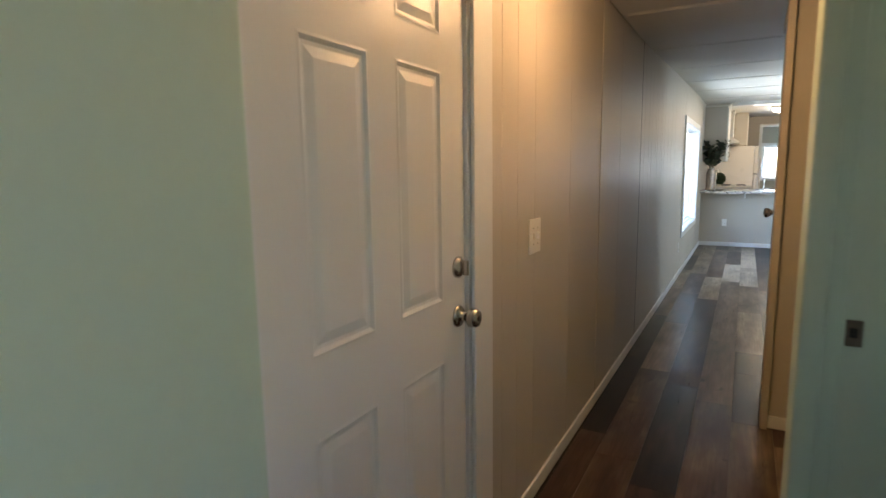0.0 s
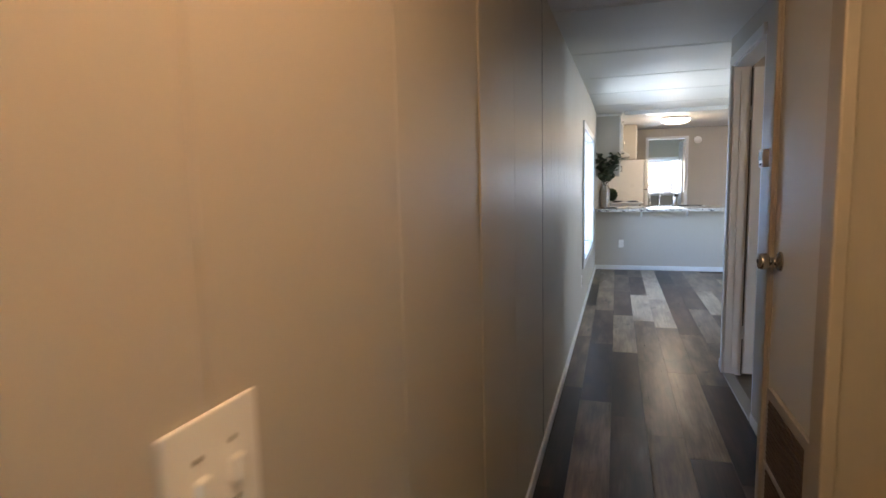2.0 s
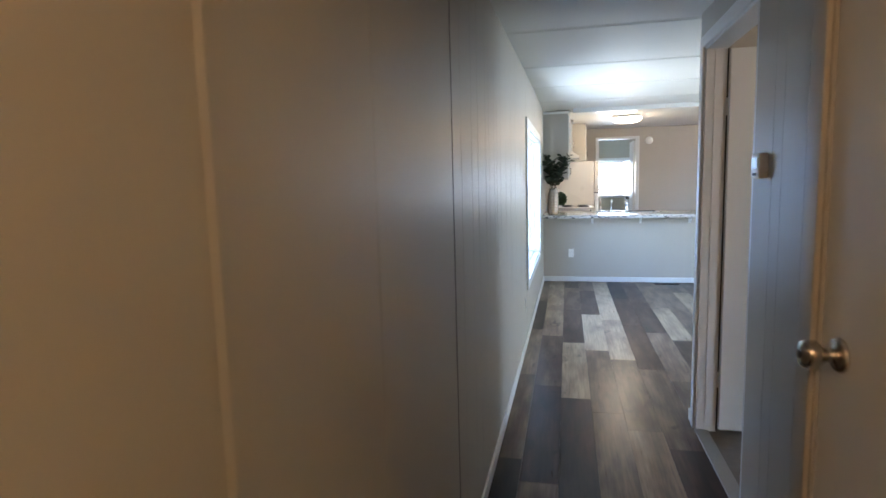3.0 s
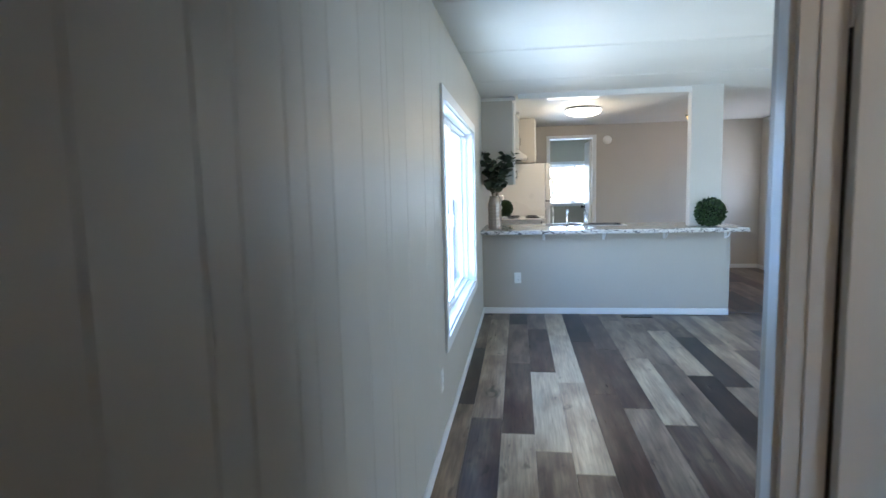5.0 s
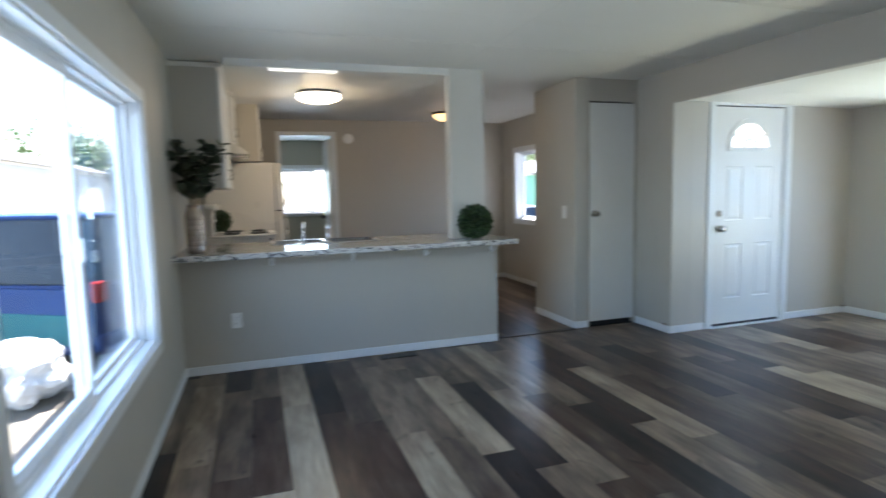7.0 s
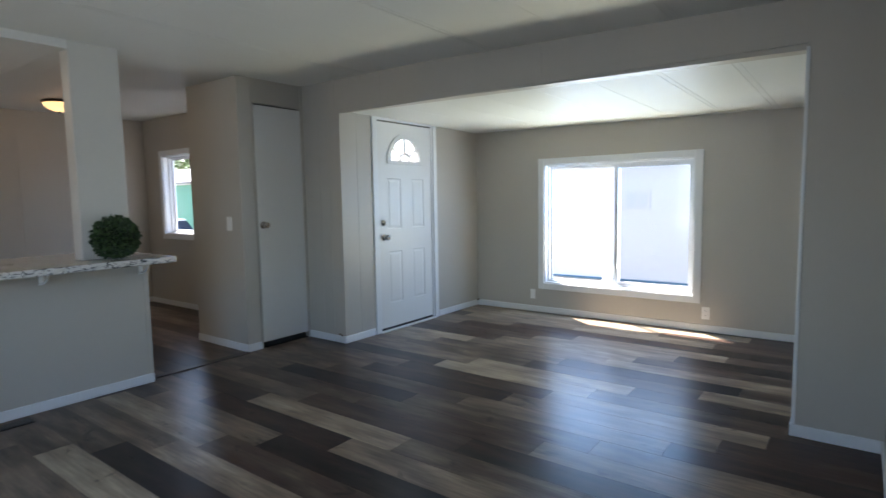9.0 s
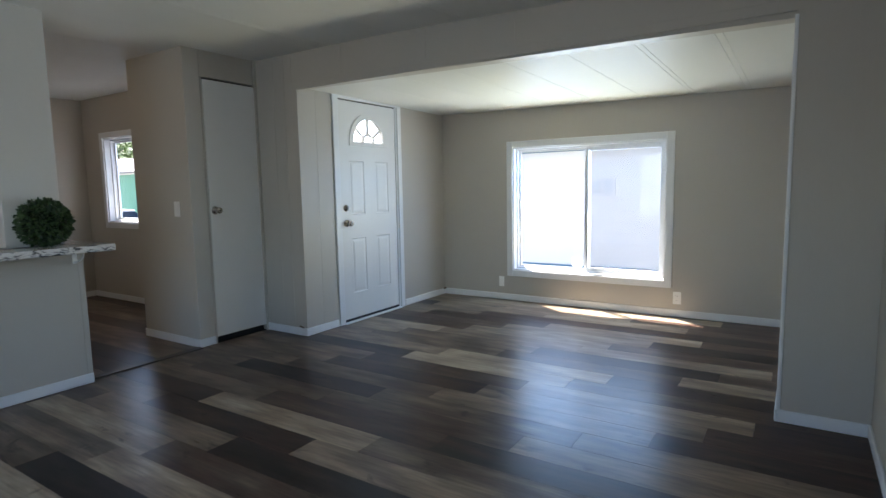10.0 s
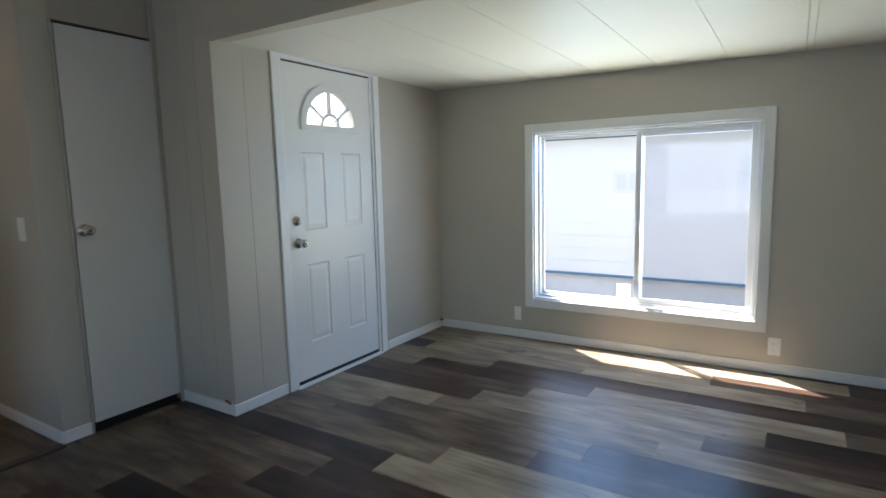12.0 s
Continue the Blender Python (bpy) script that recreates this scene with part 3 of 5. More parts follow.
def window(name, axis, face, depth, u0, u1, z0, z1, label, slide=True, casing=0.07, mull=0.5, sill=True):
    """A white vinyl sliding window in a wall: flat casing on the face, jamb liner, two sashes, panes. axis 'x': the wall runs along y. depth: towards the outside."""
    w = thing(name, (face, (u0 + u1) / 2, z0) if axis == "x" else ((u0 + u1) / 2, face, z0), label, "window", kind="structure")
    s = 1 if depth > 0 else -1

    def bb(d0, d1, a, b, c, d, r=0.0):
        lo, hi = sorted((face + d0, face + d1))
        return bx(lo, hi, a, b, c, d, r=r) if axis == "x" else bx(a, b, lo, hi, c, d, r=r)

    c = casing
    t = -0.016 * s
    part("casing", bb(0, t, u0 - c, u0, z0 - c, z1 + c, 0.004), TRIM, w)
    part("casing", bb(0, t, u1, u1 + c, z0 - c, z1 + c, 0.004), TRIM, w)
    part("casing", bb(0, t, u0, u1, z1, z1 + c, 0.004), TRIM, w)
    part("window_sill", bb(0, t, u0, u1, z0 - c, z0, 0.004), TRIM, w)
    e = 0.012
    for a, b, cc, d in ((u0, u0 + e, z0, z1), (u1 - e, u1, z0, z1), (u0 + e, u1 - e, z0, z0 + e), (u0 + e, u1 - e, z1 - e, z1)):
        part("jamb_liner", bb(0.002 * s, depth, a, b, cc, d), TRIM, w)
    a0, a1, c0, c1 = u0 + e, u1 - e, z0 + e, z1 - e
    f = 0.016
    for a, b, cc, d in ((a0, a0 + f, c0, c1), (a1 - f, a1, c0, c1), (a0 + f, a1 - f, c0, c0 + f), (a0 + f, a1 - f, c1 - f, c1)):
        part("window_frame", bb(depth * 0.45, depth * 0.98, a, b, cc, d, 0.003), VINYL, w)
    m = a0 + (a1 - a0) * mull
    for k, (p, q) in enumerate(((a0 + f, m + 0.025), (m - 0.025, a1 - f))):
        d0 = depth * (0.52 if k == 0 else 0.74)
        d1 = d0 + 0.022 * s
        g = 0.038 if k == 0 else 0.020
        part("sash", bb(d0, d1, p, p + g, c0 + f, c1 - f, 0.003), VINYL, w)
        part("stile", bb(d0, d1, q - g, q, c0 + f, c1 - f, 0.003), VINYL, w)
        part("rail", bb(d0, d1, p + g, q - g, c0 + f, c0 + f + g, 0.003), VINYL, w)
        part("rail", bb(d0, d1, p + g, q - g, c1 - f - g, c1 - f, 0.003), VINYL, w)
        pane = part("pane", pane_face(axis, face + d0 + 0.011 * s, p + g, q - g, c0 + f + g, c1 - f - g), GLASS, w)
        if (pane.data.polygons[0].normal[0 if axis == "x" else 1] > 0) == (s > 0):
            pane.data.flip_normals()
        pane.visible_shadow = False
    if slide:
        sc = part("insect_screen", pane_face(axis, face + depth * 0.93, *((a0 + f, m) if s > 0 else (m, a1 - f)), c0 + f, c1 - f), SCREEN, w, "fine grey insect screen")
        sc.visible_shadow = False
        if (sc.data.polygons[0].normal[0 if axis == "x" else 1] > 0) == (s > 0):
            sc.data.flip_normals()
        zz = (z0 + z1) / 2 - 0.1
        part("latch", bb(depth * 0.52 - 0.012 * s, depth * 0.52, m - 0.012, m + 0.006, zz, zz + 0.09, 0.003), VINYL, w)
    return w


window("window_1", "x", XW, -0.14, *W1, "wide white vinyl sliding window, closed")
w2 = window("window_2", "x", XE, 0.14, *W2, "wide white vinyl sliding window, closed", casing=0.068, mull=0.495)
stk = part("sticker", bx(6.0505, 6.0515, 8.635, 8.735, 0.398, 0.49), PAPER, w2, "white paper sticker on the glass")
part("sticker_mark", bx(6.0495, 6.0503, 8.706, 8.716, 0.463, 0.477), SLOT, stk)
window("window_3", "x", 3.86, 0.14, *W3, "white vinyl window of the dining corner, closed", casing=0.065)
window("window_4", "y", 17.0, 0.14, 0.70, 1.72, 0.99, 1.83, "white sliding window of the back room, closed", casing=0.06, mull=0.62)
# window_5 is never in view; added as an opening for the entry's light
window("window_5", "x", 1.8, 0.10, -0.75, 0.15, 0.95, 1.9, "unseen white window added to let light into the entry room")


# ---- doors ----
def panel_face(bm, u0, u1, z0, z1, holes, put, deep=1.0):
    """The face of a moulded door: flat stiles and rails, each panel a groove round a raised field. put(u, d, z) gives the place; d is inwards."""
    us = sorted({u0, u1, *[h[0] for h in holes], *[h[1] for h in holes]})
    zs = sorted({z0, z1, *[h[2] for h in holes], *[h[3] for h in holes]})
    vs = {}

    def v(u, d, z):
        k = (round(u, 5), round(d, 5), round(z, 5))
        if k not in vs:
            vs[k] = bm.verts.new(put(u, d, z))
        return vs[k]

    for a, b in zip(us, us[1:]):
        for c, d in zip(zs, zs[1:]):
            if not any(h[0] <= a + 1e-6 and h[1] >= b - 1e-6 and h[2] <= c + 1e-6 and h[3] >= d - 1e-6 for h in holes):
                bm.faces.new((v(a, 0, c), v(b, 0, c), v(b, 0, d), v(a, 0, d)))
    for a, b, c, d in holes:
        rings = []
        for off, dep in ((0, 0), (0.006, -0.002), (0.014, 0.008), (0.022, 0.009), (0.044, 0.001), (0.048, 0.001)):
            dep *= deep
            rings.append([v(a + off, dep, c + off), v(b - off, dep, c + off), v(b - off, dep, d - off), v(a + off, dep, d - off)])
        for r, q in zip(rings, rings[1:]):
            for i in range(4):
                j = (i + 1) % 4
                bm.faces.new((r[i], r[j], q[j], q[i]))
        bm.faces.new(rings[-1])


def knob_set(parent, at, axis, name="door_knob", material=None, r=0.027):
    """A round knob with its rose."""
    at, ax = Vector(at), Vector(axis)
    k = part(name, lathe(bmesh.new(), at, ax, [(0, 0.033), (0.004, 0.033), (0.010, 0.028), (0.012, 0.014), (0.028, 0.012), (0.034, 0.019), (0.042, r), (0.058, r * 1.0), (0.066, r * 0.86), (0.068, r * 0.5), (0.0685, 0.004)]), material or NICKEL, parent, "satin nickel round knob")
    part("keyhole", lathe(bmesh.new(), at + ax * 0.0685, ax, [(0, 0.008), (0.0015, 0.008), (0.002, 0.006)], 14), BRONZE, k)
    return k


def deadbolt(parent, at, axis):
    at, ax = Vector(at), Vector(axis)
    d = part("deadbolt", lathe(bmesh.new(), at, ax, [(0, 0.031), (0.006, 0.031), (0.014, 0.024), (0.018, 0.012)]), NICKEL, parent, "satin nickel thumb-turn deadbolt")
    bm = bmesh.new()
    p = at + ax * 0.026
    box(bm, -0.005, 0.005, -0.006, 0.010, -0.022, 0.022, r=0.003)
    rot = Matrix.Translation(p) @ ax.to_track_quat("Y", "Z").to_matrix().to_4x4()
    bmesh.ops.transform(bm, matrix=rot, verts=bm.verts[:])
    part("thumb_turn", bm, NICKEL, d)


def casing_set(parent, axis, face, out, u0, u1, z1, w=0.065, both=(True, True), top=True, mat_=None):
    def bb(a, b, c, d):
        lo, hi = sorted((face, face + out))
        return bx(lo, hi, a, b, c, d, r=0.004) if axis == "x" else bx(a, b, lo, hi, c, d, r=0.004)
    m = mat_ or TRIM
    if both[0]:
        part("casing", bb(u0 - w, u0, 0.001, z1 + (w if top else 0)), m, parent)
    if both[1]:
        part("casing", bb(u1, u1 + w, 0.001, z1 + (w if top else 0)), m, parent)
    if top:
        part("casing", bb(u0, u1, z1, z1 + w), m, parent)


def hinge(parent, x0, x1, y0, y1, z):
    part("hinge", bx(x0, x1, y0, y1, z - 0.045, z + 0.045, r=0.002), TRIM, parent)


# exterior six-panel door in the west wall
d1 = thing("door_1", (XW, 1.35, 0), "white six-panel exterior door, closed", "door", kind="structure")
bm = bmesh.new()
h1 = [(a, b, c, d) for c, d in ((0.19, 0.80), (0.968, 1.583), (1.672, 1.90)) for a, b in ((1.112, 1.325), (1.43, 1.643))]
panel_face(bm, 0.987, 1.774, 0.015, 2.04, h1, lambda u, d, z: Vector((XW - 0.012 - d, u, z)), 0.6)
part("leaf", bm, DOOR, d1)
part("leaf_core", bx(XW - 0.055, XW - 0.024, 0.987, 1.774, 0.015, 2.04), DOOR, d1)
part("edge", bx(XW - 0.024, XW - 0.0125, 1.7715, 1.774, 0.015, 2.04), DOOR, d1)
part("jamb", bx(XW - 0.13, XW - 0.002, 1.779, 1.815, 0.0, 2.055), TRIM, d1)
part("jamb", bx(XW - 0.13, XW - 0.002, 0.965, 0.982, 0.0, 2.055), TRIM, d1)
part("head_jamb", bx(XW - 0.13, XW - 0.002, 0.982, 1.779, 2.044, 2.06), TRIM, d1)
part("weatherstrip", bx(XW - 0.05, XW - 0.016, 1.7742, 1.7788, 0.02, 2.04), mat("sage_weatherstrip", (0.20, 0.21, 0.16), 0.7, grain=0.1), d1, "sage green weatherstrip")
casing_set(d1, "x", XW, 0.014, 0.965, 1.792, 2.055, w=0.132, both=(False, True))
knob_set(d1, (XW - 0.012, 1.728, 0.908), (1, 0, 0))
deadbolt(d1, (XW - 0.012, 1.728, 1.052), (1, 0, 0))

d8 = thing("door_8", (XW, 0.5, 0), "plain mint green slab door folded back against the wall", "door", kind="structure")
part("leaf", bx(XW + 0.022, XW + 0.058, 0.10, 0.925, 0.015, 2.04, r=0.004), MINT, d8)
for z in (0.25, 1.8):
    hinge(d8, XW + 0.001, XW + 0.03, 0.094, 0.10, z)

# front door with the fanlight
d2 = thing("door_2", ((D2[0] + D2[1]) / 2, YD, 0), "white front door with fanlight and four panels, closed", "door", kind="structure")
bm = bmesh.new()
FX, FZ, FR = 4.655, 1.668, 0.245
h2 = [(4.372, 4.585, 0.995, 1.505), (4.735, 4.945, 0.995, 1.505), (4.372, 4.585, 0.262, 0.79), (4.735, 4.945, 0.262, 0.79)]
hole = (FX - FR, FX + FR, FZ, FZ + FR)


def put2(u, d, z):
    return Vector((u, YD + 0.008 + d, z))


def door2_face(bm):
    panel_face(bm, 4.25, 5.062, 0.03, FZ - 0.02, h2, put2, 0.5)
    n = 24
    arc = [(FX + FR * math.cos(math.pi * (1 - i / n)), FZ + FR * math.sin(math.pi * (1 - i / n))) for i in range(n + 1)]

    def rim(i):
        a = math.pi * (1 - i / n)
        c, s = math.cos(a), math.sin(a)
        k = min((4.25 - FX) / c if c < -1e-6 else (5.062 - FX) / c if c > 1e-6 else 9, (2.035 - FZ) / s if s > 1e-6 else 9)
        return (FX + c * k, FZ + s * k)
    for i in range(n):
        a, b, c, d = arc[i], arc[i + 1], rim(i + 1), rim(i)
        q = [bm.verts.new(put2(u, 0, z)) for u, z in (a, b, c, d)]
        bm.faces.new(q)
        e = [bm.verts.new(put2(u, dd, z)) for (u, z), dd in ((a, 0), (b, 0), (b, 0.045), (a, 0.045))]
        bm.faces.new(e)
        for corner in ((4.25, 2.035), (5.062, 2.035)):
            if (d[0] - corner[0]) * (c[0] - corner[0]) <= 0 and abs(d[1] - c[1]) > 1e-6 and abs(d[0] - c[0]) > 1e-6:
                bm.faces.new([bm.verts.new(put2(u, 0, z)) for u, z in (d, c, corner)])
    bm.faces.new([bm.verts.new(put2(u, 0, z)) for u, z in ((4.25, FZ - 0.02), (5.062, FZ - 0.02), (5.062, FZ), (4.25, FZ))])
    bm.faces.new([bm.verts.new(put2(u, d, FZ)) for u, d in ((hole[0], 0), (hole[1], 0), (hole[1], 0.045), (hole[0], 0.045))])


door2_face(bm)
part("leaf", bm, DOOR, d2)
part("leaf_core", bx(4.25, 5.062, YD + 0.022, YD + 0.052, 0.03, FZ - 0.004), DOOR, d2)


def arch(bm, r0, r1, y0, y1, n=28):
    for i in range(n):
        a0, a1 = math.pi * i / n, math.pi * (i + 1) / n
        vs = []
        for y in (y0, y1):
            for a, r in ((a0, r0), (a1, r0), (a1, r1), (a0, r1)):
                vs.append(bm.verts.new((FX + r * math.cos(a), y, FZ + r * math.sin(a))))
        for f in ((0, 1, 2, 3), (4, 5, 6, 7), (0, 1, 5, 4), (2, 3, 7, 6)):
            bm.faces.new([vs[k] for k in f])
    return bm


part("fanlight_frame", arch(bmesh.new(), 0.222, 0.272, YD - 0.004, YD + 0.03), DOOR, d2)
part("fanlight_rail", bx(FX - 0.272, FX + 0.272, YD - 0.004, YD + 0.03, FZ - 0.03, FZ + 0.006, r=0.003), DOOR, d2)
part("fanlight_hub", arch(bmesh.new(), 0.070, 0.090, YD + 0.002, YD + 0.03), DOOR, d2)
for a in (36, 90, 144):
    bm = bmesh.new()
    box(bm, 0.085, 0.228, -0.014, 0.014, -0.0085, 0.0085, r=0.003)
    bmesh.ops.transform(bm, matrix=Matrix.Translation((FX, YD + 0.016, FZ)) @ Matrix.Rotation(-radians(a), 4, "Y"), verts=bm.verts[:])
    part("muntin", bm, DOOR, d2)
bm = bmesh.new()
vs = [bm.verts.new((FX + 0.24 * math.cos(math.pi * i / 24), YD + 0.034, FZ + 0.24 * math.sin(math.pi * i / 24))) for i in range(25)]
bm.faces.new(vs)
pane = part("pane", bm, GLASS, d2)
if pane.data.polygons[0].normal[1] > 0:
    pane.data.flip_normals()
pane.visible_shadow = False
# the dark gap between leaf and sill, drawn as a black strip
part("door_sweep", bx(4.25, 5.062, YD + 0.004, YD + 0.03, 0.012, 0.034, r=0.002), RUBBER_GAP, d2, "black strip filling the dark gap under the leaf")
part("door_sill", bx(4.225, 5.085, YD - 0.03, YD + 0.13, 0.0, 0.012, r=0.003), TRIM, d2)
part("jamb", bx(4.225, 4.246, YD - 0.002, YD + 0.13, 0.012, 2.045), TRIM, d2)
part("jamb", bx(5.066, 5.085, YD - 0.002, YD + 0.13, 0.012, 2.045), TRIM, d2)
part("head_jamb", bx(4.246, 5.066, YD + 0.02, YD + 0.13, 2.039, 2.045), TRIM, d2)
# the shade in the gap above the leaf, as a black strip
part("weatherstrip", bx(4.25, 5.062, YD + 0.008, YD + 0.02, 2.0355, 2.0445), RUBBER_GAP, d2, "black strip painting the shaded gap over the leaf")
casing_set(d2, "y", YD, -0.016, 4.225, 5.085, 2.045, w=0.062)
knob_set(d2, (4.315, YD + 0.008, 0.928), (0, -1, 0))
deadbolt(d2, (4.308, YD + 0.008, 1.068), (0, -1, 0))
for z in (0.25, 1.05, 1.82):
    hinge(d2, 5.060, 5.068, YD - 0.006, YD + 0.006, z)

# closet slab door
d3 = thing("door_3", (3.5, 10.75, 0), "plain white slab closet door, closed", "door", kind="structure")
part("leaf", bx(3.256, 3.7575, 10.742, 10.777, 0.055, 2.119, r=0.002), DOOR, d3)
part("jamb", bx(3.236, 3.247, 10.738, 10.80, 0.0, 2.135), WALL, d3)
part("trim_strip", bx(3.742, 3.768, 10.728, 10.7405, 0.0, 2.35), WALL, d3)
# black sheet behind the leaf paints the shade seen in its gaps
part("shadow_gap", bx(3.2475, 3.742, 10.778, 10.79, 0.0, 2.134), SLOT, d3, "black sheet giving the shaded gap round the leaf")
knob_set(d3, (3.30, 10.742, 1.09), (0, -1, 0))
for z in (0.35, 1.85):
    hinge(d3, 3.752, 3.760, 10.735, 10.742, z)

# hall closet door with the return-air grille
d4 = thing("door_4", (0.53, 3.83, 0), "flat painted hall closet door with a return-air grille", "door", kind="structure")
part("leaf", bx(0.535, 0.570, 3.556, 4.088, 0.02, 2.05, r=0.002), DOOR, d4)
part("casing", bx(0.495, 0.53, 3.435, 3.525, 0.0, 2.12, r=0.006), WALL, d4)
part("casing", bx(0.518, 0.53, 4.096, 4.140, 0.0, 2.12, r=0.003), WALL, d4)
part("casing", bx(0.505, 0.53, 3.525, 4.092, 2.055, 2.12, r=0.004), WALL, d4)
knob_set(d4, (0.535, 4.005, 1.06), (-1, 0, 0))
for z in (0.3, 1.75):
    hinge(d4, 0.527, 0.536, 3.550, 3.560, z)
g = part("grille", bx(0.520, 0.535, 3.60, 4.04, 0.10, 0.62, r=0.003), WALL, d4, "painted return-air grille frame")
part("grille_mesh", bx(0.5175, 0.5205, 3.635, 4.005, 0.135, 0.585), GRILLE, d4, "dark brown filter mesh")
part("grille_bar", bx(0.514, 0.520, 3.63, 4.03, 0.345, 0.365, r=0.002), WALL, d4)
for i in range(26):
    z = 0.142 + i * 0.017
    if 0.335 < z < 0.37:
        continue
    part("slat", bx(0.5145, 0.518, 3.635, 4.005, z, z + 0.004), GRILLE, d4)

# bathroom door, open inwards
d5 = thing("door_5", (XR + 0.06, 5.97, 0), "white bathroom door standing open", "door", kind="structure")
part("leaf", bx(XR + 0.105, XR + 0.80, 5.99, 6.025, 0.03, 2.03, r=0.002), DOOR, d5)
part("jamb", bx(XR - 0.002, XR + 0.102, 6.032, 6.055, 0.0, 2.06), TRIM, d5)
part("jamb", bx(XR - 0.002, XR + 0.102, 5.215, 5.235, 0.0, 2.06), TRIM, d5)
part("head_jamb", bx(XR - 0.002, XR + 0.102, 5.235, 6.032, 2.042, 2.06), TRIM, d5)
part("door_stop", bx(XR + 0.04, XR + 0.07, 6.025, 6.032, 0.01, 2.04), TRIM, d5)
# shade of the hinge-side gap, painted as a thin black strip
part("hinge_gap", bx(XR + 0.099, XR + 0.1035, 6.026, 6.0325, 0.01, 2.04), SLOT, d5, "black strip painting the shaded gap beside the leaf")
casing_set(d5, "x", XR, -0.016, 5.22, 6.05, 2.055, w=0.06, both=(False, True))
for z in (0.3, 1.75):
    hinge(d5, XR + 0.098, XR + 0.106, 6.022, 6.034, z)

# back room door, open
d6 = thing("door_6", (1.31, YK + 0.1, 0), "white back room door standing open", "door", kind="structure")
part("leaf", bx(1.262, 1.296, YK + 0.105, YK + 0.78, 0.015, 2.1, r=0.002), DOOR, d6)
casing_set(d6, "y", YK, -0.014, 0.615, 1.31, 2.13, w=0.05)
part("jamb", bx(0.605, 0.625, YK - 0.002, YK + 0.102, 0, 2.13), TRIM, d6)
part("jamb", bx(1.30, 1.32, YK - 0.002, YK + 0.102, 0, 2.13), TRIM, d6)
knob_set(d6, (1.262, YK + 0.71, 1.0), (-1, 0, 0), material=BRONZE)

# doorway edge beside the start, with its strike plate
d7 = thing("door_7", (0.5, 1.75, 0), "mint green painted doorway jamb with a strike plate", "door frame", kind="structure")
part("casing", bx(0.490, 0.540, 1.785, 1.925, 0, 2.12, r=0.006), MINT, d7)
part("door_stop", bx(0.540, 0.573, 1.798, 1.91, 0, 2.12, r=0.003), MINT, d7)
part("jamb", bx(0.573, 0.638, 1.802, 1.811, 0, 2.12), MINT, d7)
sp = part("strike_plate", bx(0.578, 0.610, 1.798, 1.8025, 0.93, 0.99, r=0.001), NICKEL, d7, "nickel strike plate")
part("strike_hole", bx(0.586, 0.600, 1.7965, 1.7985, 0.95, 0.972), SLOT, sp)


# ---- small wall fittings ----
def wall_plate(name, at, normal, label, category, w=0.072, h=0.116, kind="outlet"):
    """A cover plate with its sockets or toggles. normal: the way it faces."""
    n = Vector(normal)
    side = Vector((-n.y, n.x, 0))
    t = thing(name, at, label, category)
    m = Matrix.Translation(Vector(at)) @ Matrix(((side.x, n.x, 0), (side.y, n.y, 0), (0, 0, 1))).to_4x4()

    def put(bm):
        bmesh.ops.transform(bm, matrix=m, verts=bm.verts[:])
        return bm
    part("cover_plate", put(bx(-w / 2, w / 2, 0.0, 0.006, -h / 2, h / 2, r=0.0025)), PLASTIC, t)
    if kind == "outlet":
        for z in (-0.021, 0.021):
            s = part("socket", put(lathe(bmesh.new(), (0, 0.004, z), (0, 1, 0), [(0, 0.0165), (0.004, 0.0165), (0.0045, 0.015)], 20)), PLASTIC, t)
            for dx in (-0.0065, 0.0065):
                part("slot", put(bx(dx - 0.001, dx + 0.001, 0.008, 0.0092, z - 0.003, z + 0.005)), SLOT, s)
    elif kind == "toggle":
        for dx in (-0.023, 0.023):
            part("toggle", put(bx(dx - 0.006, dx + 0.006, 0.004, 0.016, -0.012, 0.014, r=0.003)), PLASTIC, t)
            for z in (-0.03, 0.03):
                part("screw", put(lathe(bmesh.new(), (dx, 0.005, z), (0, 1, 0), [(0, 0.0035), (0.0018, 0.0030)], 10)), NICKEL, t)
    elif kind == "rocker":
        part("rocker", put(bx(-0.016, 0.016, 0.004, 0.010, -0.033, 0.033, r=0.002)), PLASTIC, t)
    return t


wall_plate("light_switch", (XW, 2.345, 1.075), (1, 0, 0), "white double toggle light switch on the panelled wall", "light switch", w=0.122, h=0.132, kind="toggle")
wall_plate("light_switch", (3.10, 10.94, 1.108), (-1, 0, 0), "white rocker light switch on the closet wall", "light switch", w=0.075, h=0.12, kind="rocker")
wall_plate("wall_outlet", (0.09, YB, 0.395), (0, -1, 0), "white wall outlet on the bar front", "outlet")
wall_plate("wall_outlet", (XE, 9.505, 0.20), (-1, 0, 0), "white blank plate beside the wide window", "outlet", kind="rocker", w=0.06, h=0.11)
wall_plate("wall_outlet", (XE, 7.695, 0.178), (-1, 0, 0), "white wall outlet under the wide window", "outlet")
wall_plate("wall_outlet", (XW, 7.47, 0.365), (1, 0, 0), "white wall outlet on the panelled wall", "outlet")
wall_plate("wall_outlet", (5.3, YP, 0.3), (0, 1, 0), "white wall outlet on the addition wall", "outlet")

th = thing("thermostat", (XR, 5.10, 1.43), "white wall thermostat with a small grey display", "thermostat")
part("body", bx(XR - 0.032, XR, 5.06, 5.15, 1.385, 1.475, r=0.006), PLASTIC, th)
part("display", bx(XR - 0.0345, XR - 0.031, 5.075, 5.135, 1.42, 1.46, r=0.001), mat("grey_display", (0.30, 0.33, 0.30), 0.2), th, "grey display")
part("button", bx(XR - 0.0345, XR - 0.031, 5.085, 5.125, 1.395, 1.405, r=0.001), SLOT, th)

